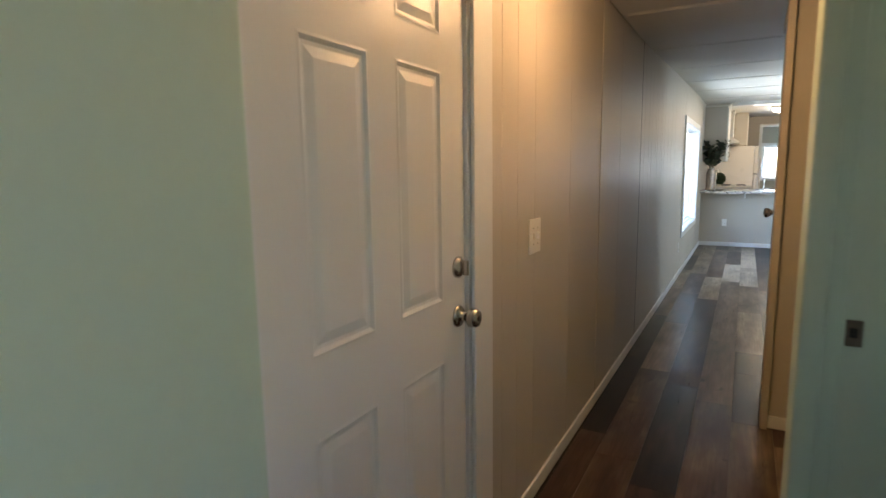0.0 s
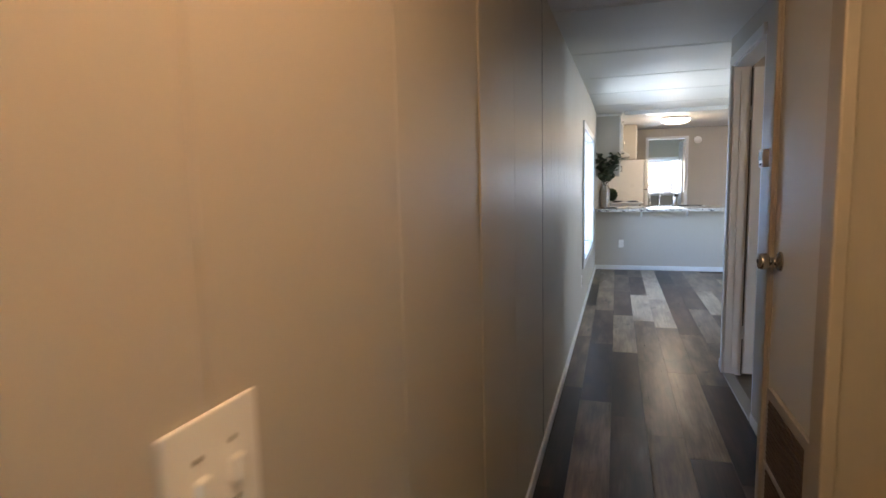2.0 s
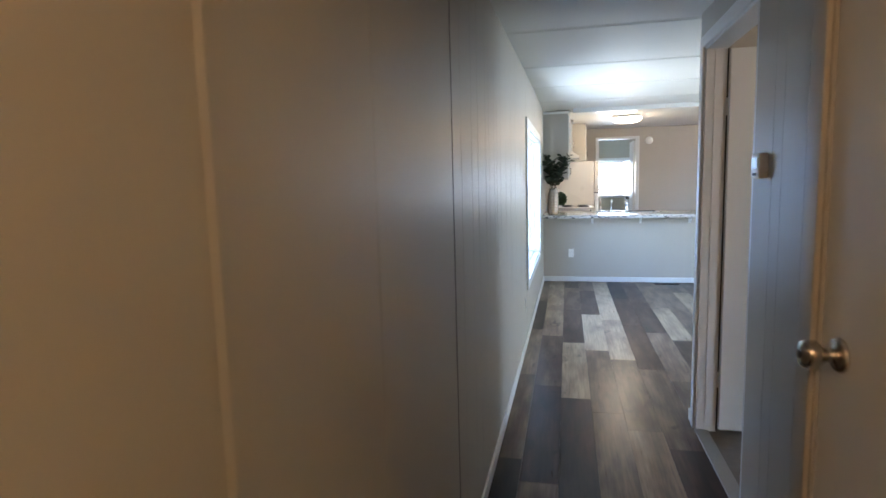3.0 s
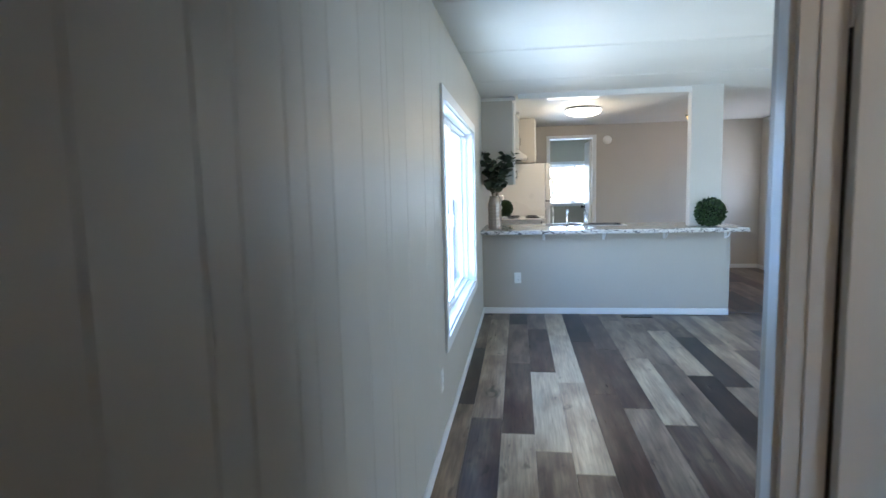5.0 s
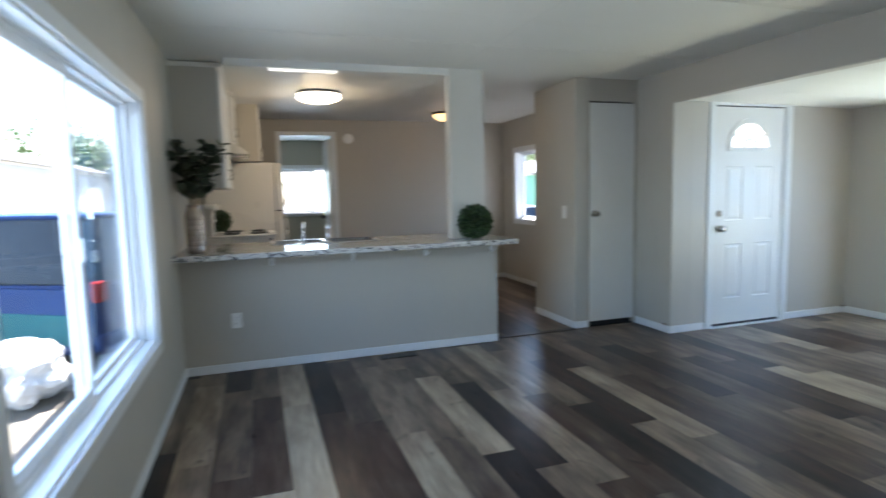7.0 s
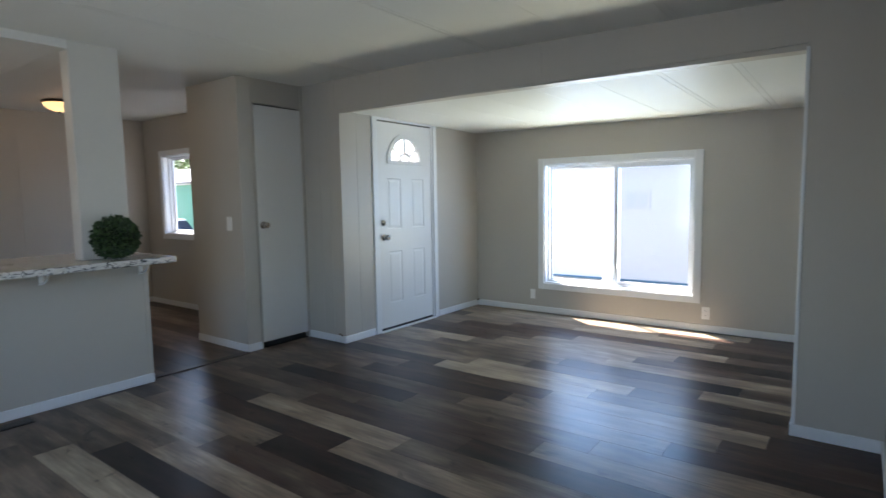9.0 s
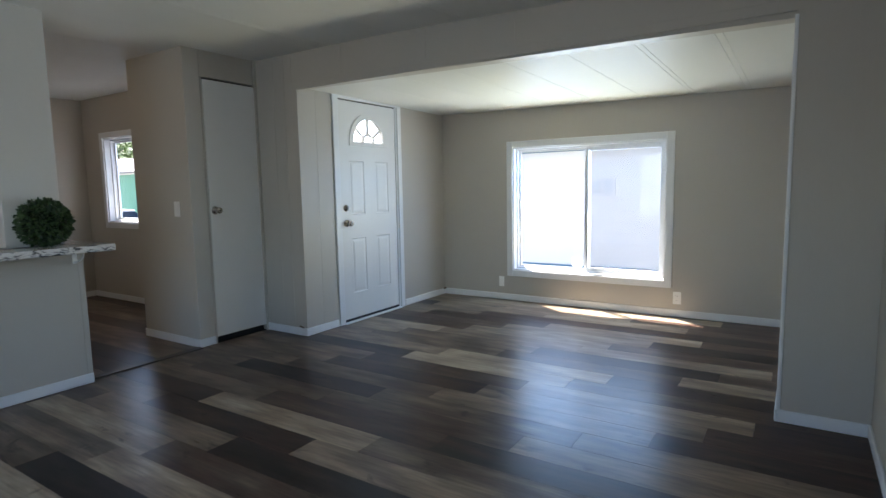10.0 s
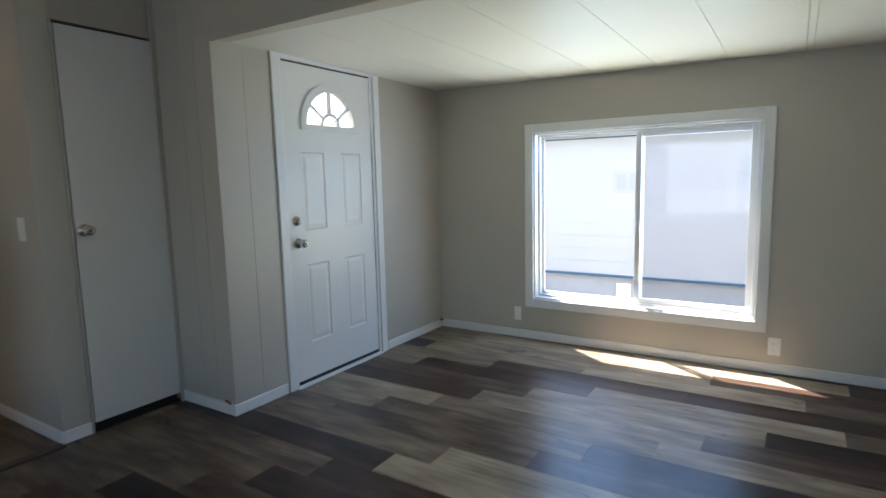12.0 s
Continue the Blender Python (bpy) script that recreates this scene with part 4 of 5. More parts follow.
sm = thing("smoke_detector", (1.53, YK, 2.09), "round white smoke detector on the kitchen wall", "smoke detector")
part("body", lathe(bmesh.new(), (1.53, YK, 2.09), (0, -1, 0), [(0, 0.07), (0.012, 0.07), (0.022, 0.062), (0.032, 0.05), (0.035, 0.02)]), PLASTIC, sm)
part("grille_ring", lathe(bmesh.new(), (1.53, YK - 0.0335, 2.09), (0, -1, 0), [(0, 0.026), (0.003, 0.024)], 20), PLASTIC, sm)

fv = thing("floor_register", (1.31, 10.54, 0), "dark bronze floor register at the foot of the bar", "floor vent")
part("frame", bx(1.16, 1.46, 10.49, 10.59, 0.0, 0.006, r=0.002), BRONZE, fv)
for i in range(18):
    x = 1.178 + i * 0.0155
    part("louver", bx(x, x + 0.006, 10.502, 10.578, 0.006, 0.009), BLACK, fv)


# ---- ceiling lamps ----
def flush_lamp(at, r, label):
    x, y, z = at
    t = thing("ceiling_lamp", at, label, "ceiling lamp")
    part("base", lathe(bmesh.new(), (x, y, z), (0, 0, -1), [(0, r * 0.94), (0.02, r * 0.97), (0.026, r)], 40), STEEL, t)
    part("diffuser", lathe(bmesh.new(), (x, y, z - 0.026), (0, 0, -1), [(0, r * 0.98), (0.022, r * 1.0), (0.024, r * 1.0), (0.05, r * 0.86), (0.068, r * 0.6), (0.078, r * 0.25), (0.08, 0.005)], 40), LAMP_GLASS, t, "glowing white face")
    part("ring", lathe(bmesh.new(), (x, y, z - 0.046), (0, 0, -1), [(0, r * 1.0), (0, r * 1.035), (0.007, r * 1.035), (0.007, r * 1.0)], 40), STEEL, t)
    return t


def dome_lamp(at, r, label):
    x, y, z = at
    t = thing("ceiling_lamp", at, label, "ceiling lamp")
    part("base", lathe(bmesh.new(), (x, y, z), (0, 0, -1), [(0, r * 0.8), (0.01, r), (0.022, r * 1.04), (0.03, r * 0.95)], 32), BRONZE, t, "dark bronze pan")
    part("shade", lathe(bmesh.new(), (x, y, z - 0.028), (0, 0, -1), [(0, r * 0.93), (0.03, r * 0.86), (0.06, r * 0.62), (0.078, r * 0.3), (0.083, 0.01)], 32), AMBER, t, "amber glass bowl")
    part("finial", lathe(bmesh.new(), (x, y, z - 0.109), (0, 0, -1), [(0, 0.012), (0.008, 0.014), (0.018, 0.004)], 14), BRONZE, t)
    return t


flush_lamp((0.925, 11.95, ceil_z(11.95)), 0.222, "round flush ceiling lamp with a nickel ring, lit")
dome_lamp((2.62, 13.08, ceil_z(13.08)), 0.15, "small bronze dome ceiling lamp with amber glass, lit")
dome_lamp((1.5, 4.9, ceil_z(4.9)), 0.15, "small bronze dome bathroom lamp with amber glass, lit")
dome_lamp((0.10, 2.25, ceil_z(2.25)), 0.15, "small bronze dome hall lamp with amber glass, lit")
lamp("kitchen_bulb", "POINT", pose(0.925, 11.95, 2.14), KITCHEN_LAMP, (1.0, 0.78, 0.50), radius=0.14)
lamp("dining_bulb", "POINT", pose(2.62, 13.08, 2.12), DINING_LAMP, WARM, radius=0.08)
lamp("hall_bulb", "POINT", pose(0.10, 2.25, 2.02), HALL_LAMP, WARM, radius=0.10)

# glint on the header's edge, made as a glowing strip; no lamp hangs here
ls = thing("light_strip", (0.70, YB + 0.05, 2.285), "slim glowing white strip standing in for a glint on the kitchen header", "lamp")
part("housing", bx(0.41, 0.94, YB + 0.01, YB + 0.075, 2.279, 2.285, r=0.002), PLASTIC, ls)
part("diffuser", bx(0.42, 0.93, YB + 0.004, YB + 0.07, 2.272, 2.279, r=0.002), GLINT, ls, "glowing white face")

# ---- breakfast bar and kitchen ----
ct = thing("countertop", (1.0, 10.9, 0.89), "white and grey marbled laminate countertop on the bar", "countertop")
bm = bmesh.new()
for x0, x1, y0, y1 in ((XW + 0.002, 2.31, 10.39, 10.93), (XW + 0.002, 0.40, 10.93, 11.34), (1.26, 2.31, 10.93, 11.34), (0.40, 1.26, 11.34, 11.40)):
    box(bm, x0, x1, y0, y1, 0.888, 0.928)
part("slab", bm, MARBLE, ct)
part("front_edge", bx(XW + 0.002, 2.325, 10.376, 10.392, 0.886, 0.9285, r=0.006), MARBLE, ct)
part("end_edge", bx(2.308, 2.325, 10.392, 11.34, 0.886, 0.9285, r=0.006), MARBLE, ct)


def bracket(x):
    t = thing("shelf_bracket", (x, YB, 0.888), "small white metal bracket under the countertop", "bracket", "countertop brackets")
    part("plate", bx(x - 0.014, x + 0.014, YB - 0.005, YB, 0.80, 0.888, r=0.001), TRIM, t)
    part("arm", bx(x - 0.014, x + 0.014, 10.46, YB - 0.005, 0.882, 0.888, r=0.001), TRIM, t)
    bm = bmesh.new()
    pts = [Vector((x, YB - 0.006, 0.812)) + Vector((0, -0.12 * math.sin(a), 0.07 * (1 - math.cos(a)))) for a in [math.pi / 2 * i / 8 for i in range(9)]]
    part("brace", tube(bm, pts, 0.006, 8), TRIM, t)
    return t


b0 = bracket(0.37)
for x in (0.99, 1.60, 2.20):
    copy_thing(b0, pose(x, YB, 0.888))

sk = thing("sink", (0.83, 11.13, 0.93), "stainless steel double kitchen sink set in the countertop", "sink")
bm = bmesh.new()
for q in ((0.38, 1.28, 10.91, 10.945), (0.38, 1.28, 11.325, 11.36), (0.38, 0.415, 10.945, 11.325), (1.245, 1.28, 10.945, 11.325), (0.815, 0.845, 10.945, 11.325)):
    box(bm, *q, 0.928, 0.933)
part("rim", bm, STEEL, sk)
for x0, x1 in ((0.415, 0.815), (0.845, 1.245)):
    bm = bmesh.new()
    box(bm, x0, x1, 10.945, 11.325, 0.75, 0.757)
    box(bm, x0 - 0.004, x0, 10.945, 11.325, 0.75, 0.93)
    box(bm, x1, x1 + 0.004, 10.945, 11.325, 0.75, 0.93)
    box(bm, x0, x1, 10.941, 10.945, 0.75, 0.93)
    box(bm, x0, x1, 11.325, 11.329, 0.75, 0.93)
    part("basin", bm, STEEL, sk)
    part("drain", lathe(bmesh.new(), ((x0 + x1) / 2, 11.13, 0.757), (0, 0, 1), [(0, 0.045), (0.003, 0.04)], 20), CHROME, sk)
fa = thing("faucet", (0.836, 10.926, 0.93), "chrome kitchen faucet with a lever, behind the sink", "faucet")
part("base", lathe(bmesh.new(), (0.836, 10.926, 0.933), (0, 0, 1), [(0, 0.030), (0.008, 0.028), (0.016, 0.020), (0.10, 0.019), (0.112, 0.024), (0.142, 0.023), (0.152, 0.012)], 20), CHROME, fa)
part("spout", tube(bmesh.new(), [(0.836, 10.93, 1.03), (0.838, 11.00, 1.055), (0.840, 11.10, 1.06), (0.840, 11.13, 1.04)], 0.011), CHROME, fa)
part("lever", tube(bmesh.new(), [(0.836, 10.926, 1.08), (0.832, 10.922, 1.10), (0.818, 10.91, 1.122)], 0.007), CHROME, fa)
sp2 = thing("faucet_sprayer", (0.634, 10.926, 0.93), "slim chrome sprayer beside the faucet", "faucet")
part("holder", lathe(bmesh.new(), (0.634, 10.926, 0.933), (0, 0, 1), [(0, 0.022), (0.008, 0.020), (0.02, 0.012), (0.09, 0.011), (0.10, 0.014)], 20), CHROME, sp2)
part("nozzle", lathe(bmesh.new(), (0.634, 10.926, 1.033), (0.08, 0.1, 1), [(0, 0.011), (0.03, 0.014), (0.06, 0.017), (0.075, 0.012), (0.08, 0.004)], 18), CHROME, sp2)

for k, (x0, x1) in enumerate(((0.42, 1.02), (1.03, 1.63), (1.64, 2.24))):
    c = thing("base_cabinet", ((x0 + x1) / 2, 11.0, 0), "white base cabinet under the countertop", "cabinet", "kitchen base cabinets")
    top = 0.74 if k < 2 else 0.886
    part("body", bx(x0, x1, YB + 0.102, 11.28, 0.1, top), CABINET, c)
    dr = part("cabinet_door", bx(x0 + 0.01, x1 - 0.01, 11.28, 11.30, 0.12, top - 0.01, r=0.004), CABINET, c)
    part("handle", tube(bmesh.new(), [(x1 - 0.06, 11.30, 0.6), (x1 - 0.06, 11.32, 0.6), (x1 - 0.06, 11.32, 0.7), (x1 - 0.06, 11.30, 0.7)], 0.005), NICKEL, dr)


def upper(x1, y0, y1, z0, z1, doors, label, body=None, crown=True):
    c = thing("wall_cabinet", (XW, (y0 + y1) / 2, z0), label, "cabinet", "kitchen wall cabinets")
    part("body", bx(XW + 0.003, x1 - 0.02, y0, y1, z0, z1, r=0.002), body or CABINET, c)
    w = (y1 - y0) / doors
    for i in range(doors):
        a, b = y0 + w * i + 0.004, y0 + w * (i + 1) - 0.004
        d = part("cabinet_door", bx(x1 - 0.02, x1, a, b, z0 + 0.004, z1 - 0.05, r=0.004), CABINET, c)
        h = b - 0.04 if i % 2 == 0 else a + 0.04
        part("handle", tube(bmesh.new(), [(x1, h, z0 + 0.08), (x1 + 0.022, h, z0 + 0.08), (x1 + 0.022, h, z0 + 0.16), (x1, h, z0 + 0.16)], 0.005), NICKEL, d)
    if crown:
        part("crown", bx(XW + 0.003, x1 + 0.015, y0 - 0.004, y1, z1 - 0.03, z1 + 0.01, r=0.008), CABINET, c)
    return c


upper(0.068, 10.80, 11.98, 1.40, 2.325, 2, "wall cabinet with white doors and a greige end panel, closed", WALL)
upper(0.115, 11.99, 12.73, 1.86, 2.325, 2, "short white wall cabinet over the range hood, closed")
upper(0.36, 12.80, 13.52, 1.715, 2.36, 2, "deep cabinet over the refrigerator with a greige end panel, closed", WALL, False)

hd = thing("range_hood", (0.0, 12.36, 1.74), "white range hood under the short cabinet", "range hood")
bm = bmesh.new()
prof = [(XW + 0.004, 1.74), (0.225, 1.74), (0.225, 1.765), (0.10, 1.855), (XW + 0.004, 1.855)]
fr_ = [bm.verts.new((x, 11.995, z)) for x, z in prof]
bk_ = [bm.verts.new((x, 12.725, z)) for x, z in prof]
bm.faces.new(fr_[::-1])
bm.faces.new(bk_)
for i in range(5):
    j = (i + 1) % 5
    bm.faces.new((fr_[i], fr_[j], bk_[j], bk_[i]))
part("canopy", bm, APPLIANCE, hd)
part("filter", bx(-0.2, 0.15, 12.08, 12.64, 1.733, 1.7395), STEEL, hd)
for y in (12.2, 12.26):
    part("switch_knob", lathe(bmesh.new(), (0.225, y, 1.752), (1, 0, 0), [(0, 0.008), (0.008, 0.006)], 12), BLACK, hd)

st = thing("stove", (0.05, 12.37, 0), "white electric range with four coil burners", "stove")
part("body", bx(-0.22, 0.43, 12.0, 12.73, 0.06, 0.93, r=0.006), APPLIANCE, st)
part("cooktop", bx(-0.22, 0.455, 11.995, 12.735, 0.93, 0.955, r=0.008), APPLIANCE, st)
part("plinth", bx(-0.19, 0.39, 12.02, 12.71, 0.0, 0.06), BLACK, st)
part("backguard", bx(-0.215, -0.125, 12.0, 12.73, 0.955, 1.24, r=0.012), APPLIANCE, st)
part("backguard_cap", bx(-0.215, -0.095, 11.997, 12.733, 1.2, 1.262, r=0.018), APPLIANCE, st)
od = part("oven_door", bx(0.43, 0.465, 12.02, 12.71, 0.25, 0.80, r=0.008), APPLIANCE, st)
part("oven_handle", tube(bmesh.new(), [(0.465, 12.08, 0.76), (0.50, 12.08, 0.76), (0.50, 12.65, 0.76), (0.465, 12.65, 0.76)], 0.009), APPLIANCE, od)
for i, (x, y, r) in enumerate(((0.29, 12.18, 0.10), (0.29, 12.55, 0.08), (0.03, 12.18, 0.08), (0.03, 12.55, 0.10))):
    bn = part("burner", lathe(bmesh.new(), (x, y, 0.955), (0, 0, 1), [(0, r + 0.015), (0.003, r + 0.012), (0.002, r * 0.9)], 28), CHROME, st, "chrome drip pan")
    bm = bmesh.new()
    n = 70
    pts = [(x + (0.02 + (r - 0.025) * k / n) * math.cos(k * 0.55), y + (0.02 + (r - 0.025) * k / n) * math.sin(k * 0.55), 0.966) for k in range(n)]
    part("coil", tube(bm, pts, 0.0065, 6), BLACK, bn, "black heating coil")
for i in range(5):
    part("control_knob", lathe(bmesh.new(), (-0.125, 12.08 + i * 0.14, 1.10), (1, 0, 0), [(0, 0.02), (0.012, 0.018), (0.016, 0.008)], 16), BLACK if i == 2 else PLASTIC, st)
part("control_knob", lathe(bmesh.new(), (0.40, 11.996, 0.905), (0, -1, 0), [(0, 0.012), (0.004, 0.01)], 12), BLACK, st)

fg = thing("refrigerator", (0.15, 13.15, 0), "white two-door refrigerator with long handles", "refrigerator")
part("body", bx(XW + 0.06, 0.485, 12.80, 13.50, 0.03, 1.705, r=0.008), APPLIANCE, fg)
for z0, z1, hz in ((1.17, 1.70, (1.2, 1.5)), (0.08, 1.155, (0.75, 1.12))):
    dr = part("fridge_door", bx(0.493, 0.555, 12.80, 13.50, z0, z1, r=0.012), APPLIANCE, fg)
    a, b = hz
    part("handle", tube(bmesh.new(), [(0.555, 12.86, a), (0.595, 12.86, a + 0.05), (0.605, 12.86, (a + b) / 2), (0.595, 12.86, b - 0.05), (0.555, 12.86, b)], 0.013), APPLIANCE, dr)
part("hinge_cap", bx(0.49, 0.56, 12.795, 12.85, 1.156, 1.169), BLACK, fg)
for x in (-0.15, 0.4):
    part("foot", bx(x - 0.02, x + 0.02, 12.84, 12.9, 0.0, 0.032), BLACK, fg)


# ---- plants ----
def leaf_quad(bm, p, d, up, ln, wd):
    """One folded oval leaf of four faces."""
    d, up = d.normalized(), up.normalized()
    s = d.cross(up)
    if s.length < 1e-4:
        s = Vector((1, 0, 0))
    s.normalize()
    u = s.cross(d)
    mid = [p, p + d * ln * 0.5 - u * ln * 0.06, p + d * ln]
    lft = [p + d * ln * 0.25 + s * wd * 0.42 + u * ln * 0.05, p + d * ln * 0.65 + s * wd * 0.5 + u * ln * 0.04]
    rgt = [p + d * ln * 0.25 - s * wd * 0.42 + u * ln * 0.05, p + d * ln * 0.65 - s * wd * 0.5 + u * ln * 0.04]
    m0, m1, m2 = [bm.verts.new(q) for q in mid]
    a0, a1 = [bm.verts.new(q) for q in lft]
    b0_, b1_ = [bm.verts.new(q) for q in rgt]
    bm.faces.new((m0, m1, a1, a0))
    bm.faces.new((m1, m2, a1))
    bm.faces.new((m0, b0_, b1_, m1))
    bm.faces.new((m1, b1_, m2))


def topiary(at, r, label, seed):
    rnd = random.Random(seed)
    c = Vector(at) + Vector((0, 0, r * 0.95))
    t = thing("topiary_ball", at, label, "plant", "topiary balls")
    bm = bmesh.new()
    bmesh.ops.create_icosphere(bm, subdivisions=3, radius=r * 0.80, matrix=Matrix.Translation(c))
    part("core", bm, SOIL, t)
    bm = bmesh.new()
    n = 1500
    for i in range(n):
        z = 1 - 2 * (i + 0.5) / n
        a = i * 2.39996
        q = Vector((math.sqrt(1 - z * z) * math.cos(a), math.sqrt(1 - z * z) * math.sin(a), z))
        tilt = Vector((rnd.uniform(-1, 1), rnd.uniform(-1, 1), rnd.uniform(-1, 1)))
        p = c + q * r * rnd.uniform(0.78, 0.94)
        if p.z < at[2] + 0.004:
            p.z = at[2] + 0.004
        d = (q + tilt * 0.8).normalized()
        e = p + d * r * 0.16
        if e.z < at[2] + 0.003:
            d.z = abs(d.z)
        leaf_quad(bm, p, d, tilt, r * rnd.uniform(0.13, 0.2), r * rnd.uniform(0.10, 0.14))
    part("leaves", bm, LEAF_BOX, t, "small green boxwood leaves")
    return t


topiary((2.03, 10.60, 0.9285), 0.148, "round green artificial boxwood ball on the bar", 3)
topiary((-0.085, 12.30, 0.974), 0.115, "small round boxwood ball on the stove", 4)

VX, VY = -0.148, 10.62
vs_ = thing("vase", (VX, VY, 0.928), "tall brown mercury glass vase with embossed rectangles", "vase")
bm = bmesh.new()
rows = [(0, 0.058), (0.008, 0.066), *[(0.016 + 0.0075 * i, 0.066) for i in range(36)], (0.30, 0.062), (0.322, 0.053), (0.335, 0.050), (0.348, 0.053), (0.352, 0.055), (0.351, 0.049), (0.31, 0.044)]
rings = []
for q, (h, r) in enumerate(rows):
    ring = []
    for i in range(72):
        cell = 2 <= q < 38 and q % 5 in (3, 4, 0, 1) and i % 6 not in (0,)
        k = r * (1.07 if cell else 1.0)
        ring.append(bm.verts.new((VX + k * math.cos(math.pi * i / 36), VY + k * math.sin(math.pi * i / 36), 0.928 + h)))
    rings.append(ring)
for a, b in zip(rings, rings[1:]):
    for i in range(72):
        j = (i + 1) % 72
        bm.faces.new((a[i], a[j], b[j], b[i])).smooth = True
bm.faces.new(rings[0][::-1])
bm.faces.new(rings[-1])
part("body", bm, VASEGLASS, vs_)

eu = thing("eucalyptus_branches", (VX, VY, 1.23), "dark green eucalyptus branches standing in the vase", "plant")
rnd = random.Random(11)
stems, leaves = bmesh.new(), bmesh.new()
for k in range(15):
    a = k * 2.4 + 0.5
    lean = (0.05, 0.17, 0.12, 0.21, 0.19)[k % 5] * rnd.uniform(0.85, 1.1)
    hgt = rnd.uniform(0.24, 0.46)
    p = Vector((VX + 0.018 * math.cos(a), VY + 0.018 * math.sin(a), 1.2))
    end = Vector((VX + 0.055 + lean * math.cos(a), VY + lean * math.sin(a), 1.28 + hgt))
    end.x = max(end.x, XW + 0.055)
    pts = []
    for i in range(9):
        f = i / 8
        q = p.lerp(end, f)
        w = 0.35 * f + 0.65 * f * f
        q.x, q.y = p.x + (end.x - p.x) * w, p.y + (end.y - p.y) * w
        pts.append(q)
    tube(stems, pts, 0.0028, 6)
    for i in range(3, 9):
        for s in (0, 1):
            b = rnd.uniform(0, 6.28)
            d = Vector((math.cos(b), math.sin(b), rnd.uniform(-0.2, 0.6)))
            if (pts[i] + d * 0.06).x < XW + 0.012:
                d.x = abs(d.x)
            leaf_quad(leaves, pts[i], d, Vector((rnd.uniform(-1, 1), rnd.uniform(-1, 1), 0.6)), rnd.uniform(0.062, 0.092), rnd.uniform(0.06, 0.084))
part("stems", stems, STEM, eu)
part("leaves", leaves, LEAF_EU, eu, "round dark green eucalyptus leaves")

# ---- outdoors ----
structure("ground", bx(-300, 300, -300, 300, -0.85, -0.75), GROUND, "pale sunlit gravel ground")
bm = bmesh.new()
box(bm, XW - 0.145, XW - 0.14, -2.3, 17.2, -0.75, 0.0)
box(bm, XE + 0.14, XE + 0.145, YP, YD + 0.14, -0.75, 0.0)
structure("skirting", bm, SKIRT, "pale skirting under the house")
structure("roof", bx(XW - 0.5, 4.3, -2.6, 17.6, 2.5, 2.62), ROOF, "flat grey roof of the house")
structure("roof", bx(4.3, XE + 0.25, YP - 0.2, YD + 0.25, 2.5, 2.6), ROOF, "flat grey roof of the addition")


def siding_house(x0, x1, y0, y1, z0, eave, peak, material, label, side, wins=(), trim=None):
    """A neighbouring home: skirt, lapped siding, windows on one long side, low gable roof. side: the sign of the face's normal along x."""
    h = thing("mobile_home", ((x0 + x1) / 2, (y0 + y1) / 2, -0.75), label, "house")
    part("wall", bx(x0, x1, y0, y1, z0, eave), material, h)
    part("skirt", bx(x0 + 0.03, x1 - 0.03, y0 + 0.03, y1 - 0.03, -0.75, z0), SKIRT, h)
    face = x1 if side > 0 else x0
    bm = bmesh.new()
    z = z0 + 0.02
    while z < eave - 0.05:
        box(bm, *sorted((face, face + 0.008 * side)), y0, y1, z, z + 0.197)
        z += 0.2
    part("siding", bm, material, h)
    for za, zb, mt in ((z0 - 0.02, z0 + 0.015, trim or TRIM), (eave - 0.05, eave + 0.01, trim or TRIM)):
        part("trim_board", bx(*sorted((face + 0.009 * side, face + 0.035 * side)), y0, y1, za, zb), mt, h)
    for a, b, c, d in wins:
        w = part("window", bx(*sorted((face + 0.009 * side, face + 0.03 * side)), a, b, c, d), TRIM, h)
        m = (a + b) / 2
        for p, q in ((a + 0.06, m - 0.03), (m + 0.03, b - 0.06)):
            part("pane", bx(*sorted((face + 0.031 * side, face + 0.034 * side)), p, q, c + 0.06, d - 0.06), DARKPANE, w)
    bm = bmesh.new()
    xm = (x0 + x1) / 2
    rows_ = []
    for y in (y0 - 0.2, y1 + 0.2):
        rows_.append([bm.verts.new((x, y, zz)) for x, zz in ((x0 - 0.25, eave), (xm, peak), (x1 + 0.25, eave), (x1 + 0.25, eave + 0.08), (xm, peak + 0.1), (x0 - 0.25, eave + 0.08))])
    a, b = rows_
    bm.faces.new(a[::-1])
    bm.faces.new(b)
    for i in range(6):
        j = (i + 1) % 6
        bm.faces.new((a[i], a[j], b[j], b[i]))
    part("roof", bm, ROOF, h)
    return h


siding_house(10.4, 14.6, 2.0, 17.0, -0.25, 1.90, 2.5, SIDING, "white mobile home with blue trim beyond the wide window", -1, [(9.52, 9.97, 1.02, 1.36), (6.3, 8.3, 0.75, 1.6)], BLUE_TRIM)
siding_house(13.5, 18.0, 26.0, 40.0, -0.2, 2.1, 2.9, GREEN_SIDING, "green mobile home beyond the dining window", -1, [(29.0, 30.2, 0.7, 1.6), (33.5, 34.6, 0.7, 1.6)])
siding_house(-10.0, -5.6, 20.0, 36.0, -0.2, 2.35, 3.0, DIM_SIDING, "white mobile home across the yard", 1, [(21.0, 22.6, 0.7, 1.8), (25, 26.5, 0.7, 1.8), (30, 31.5, 0.7, 1.8)])


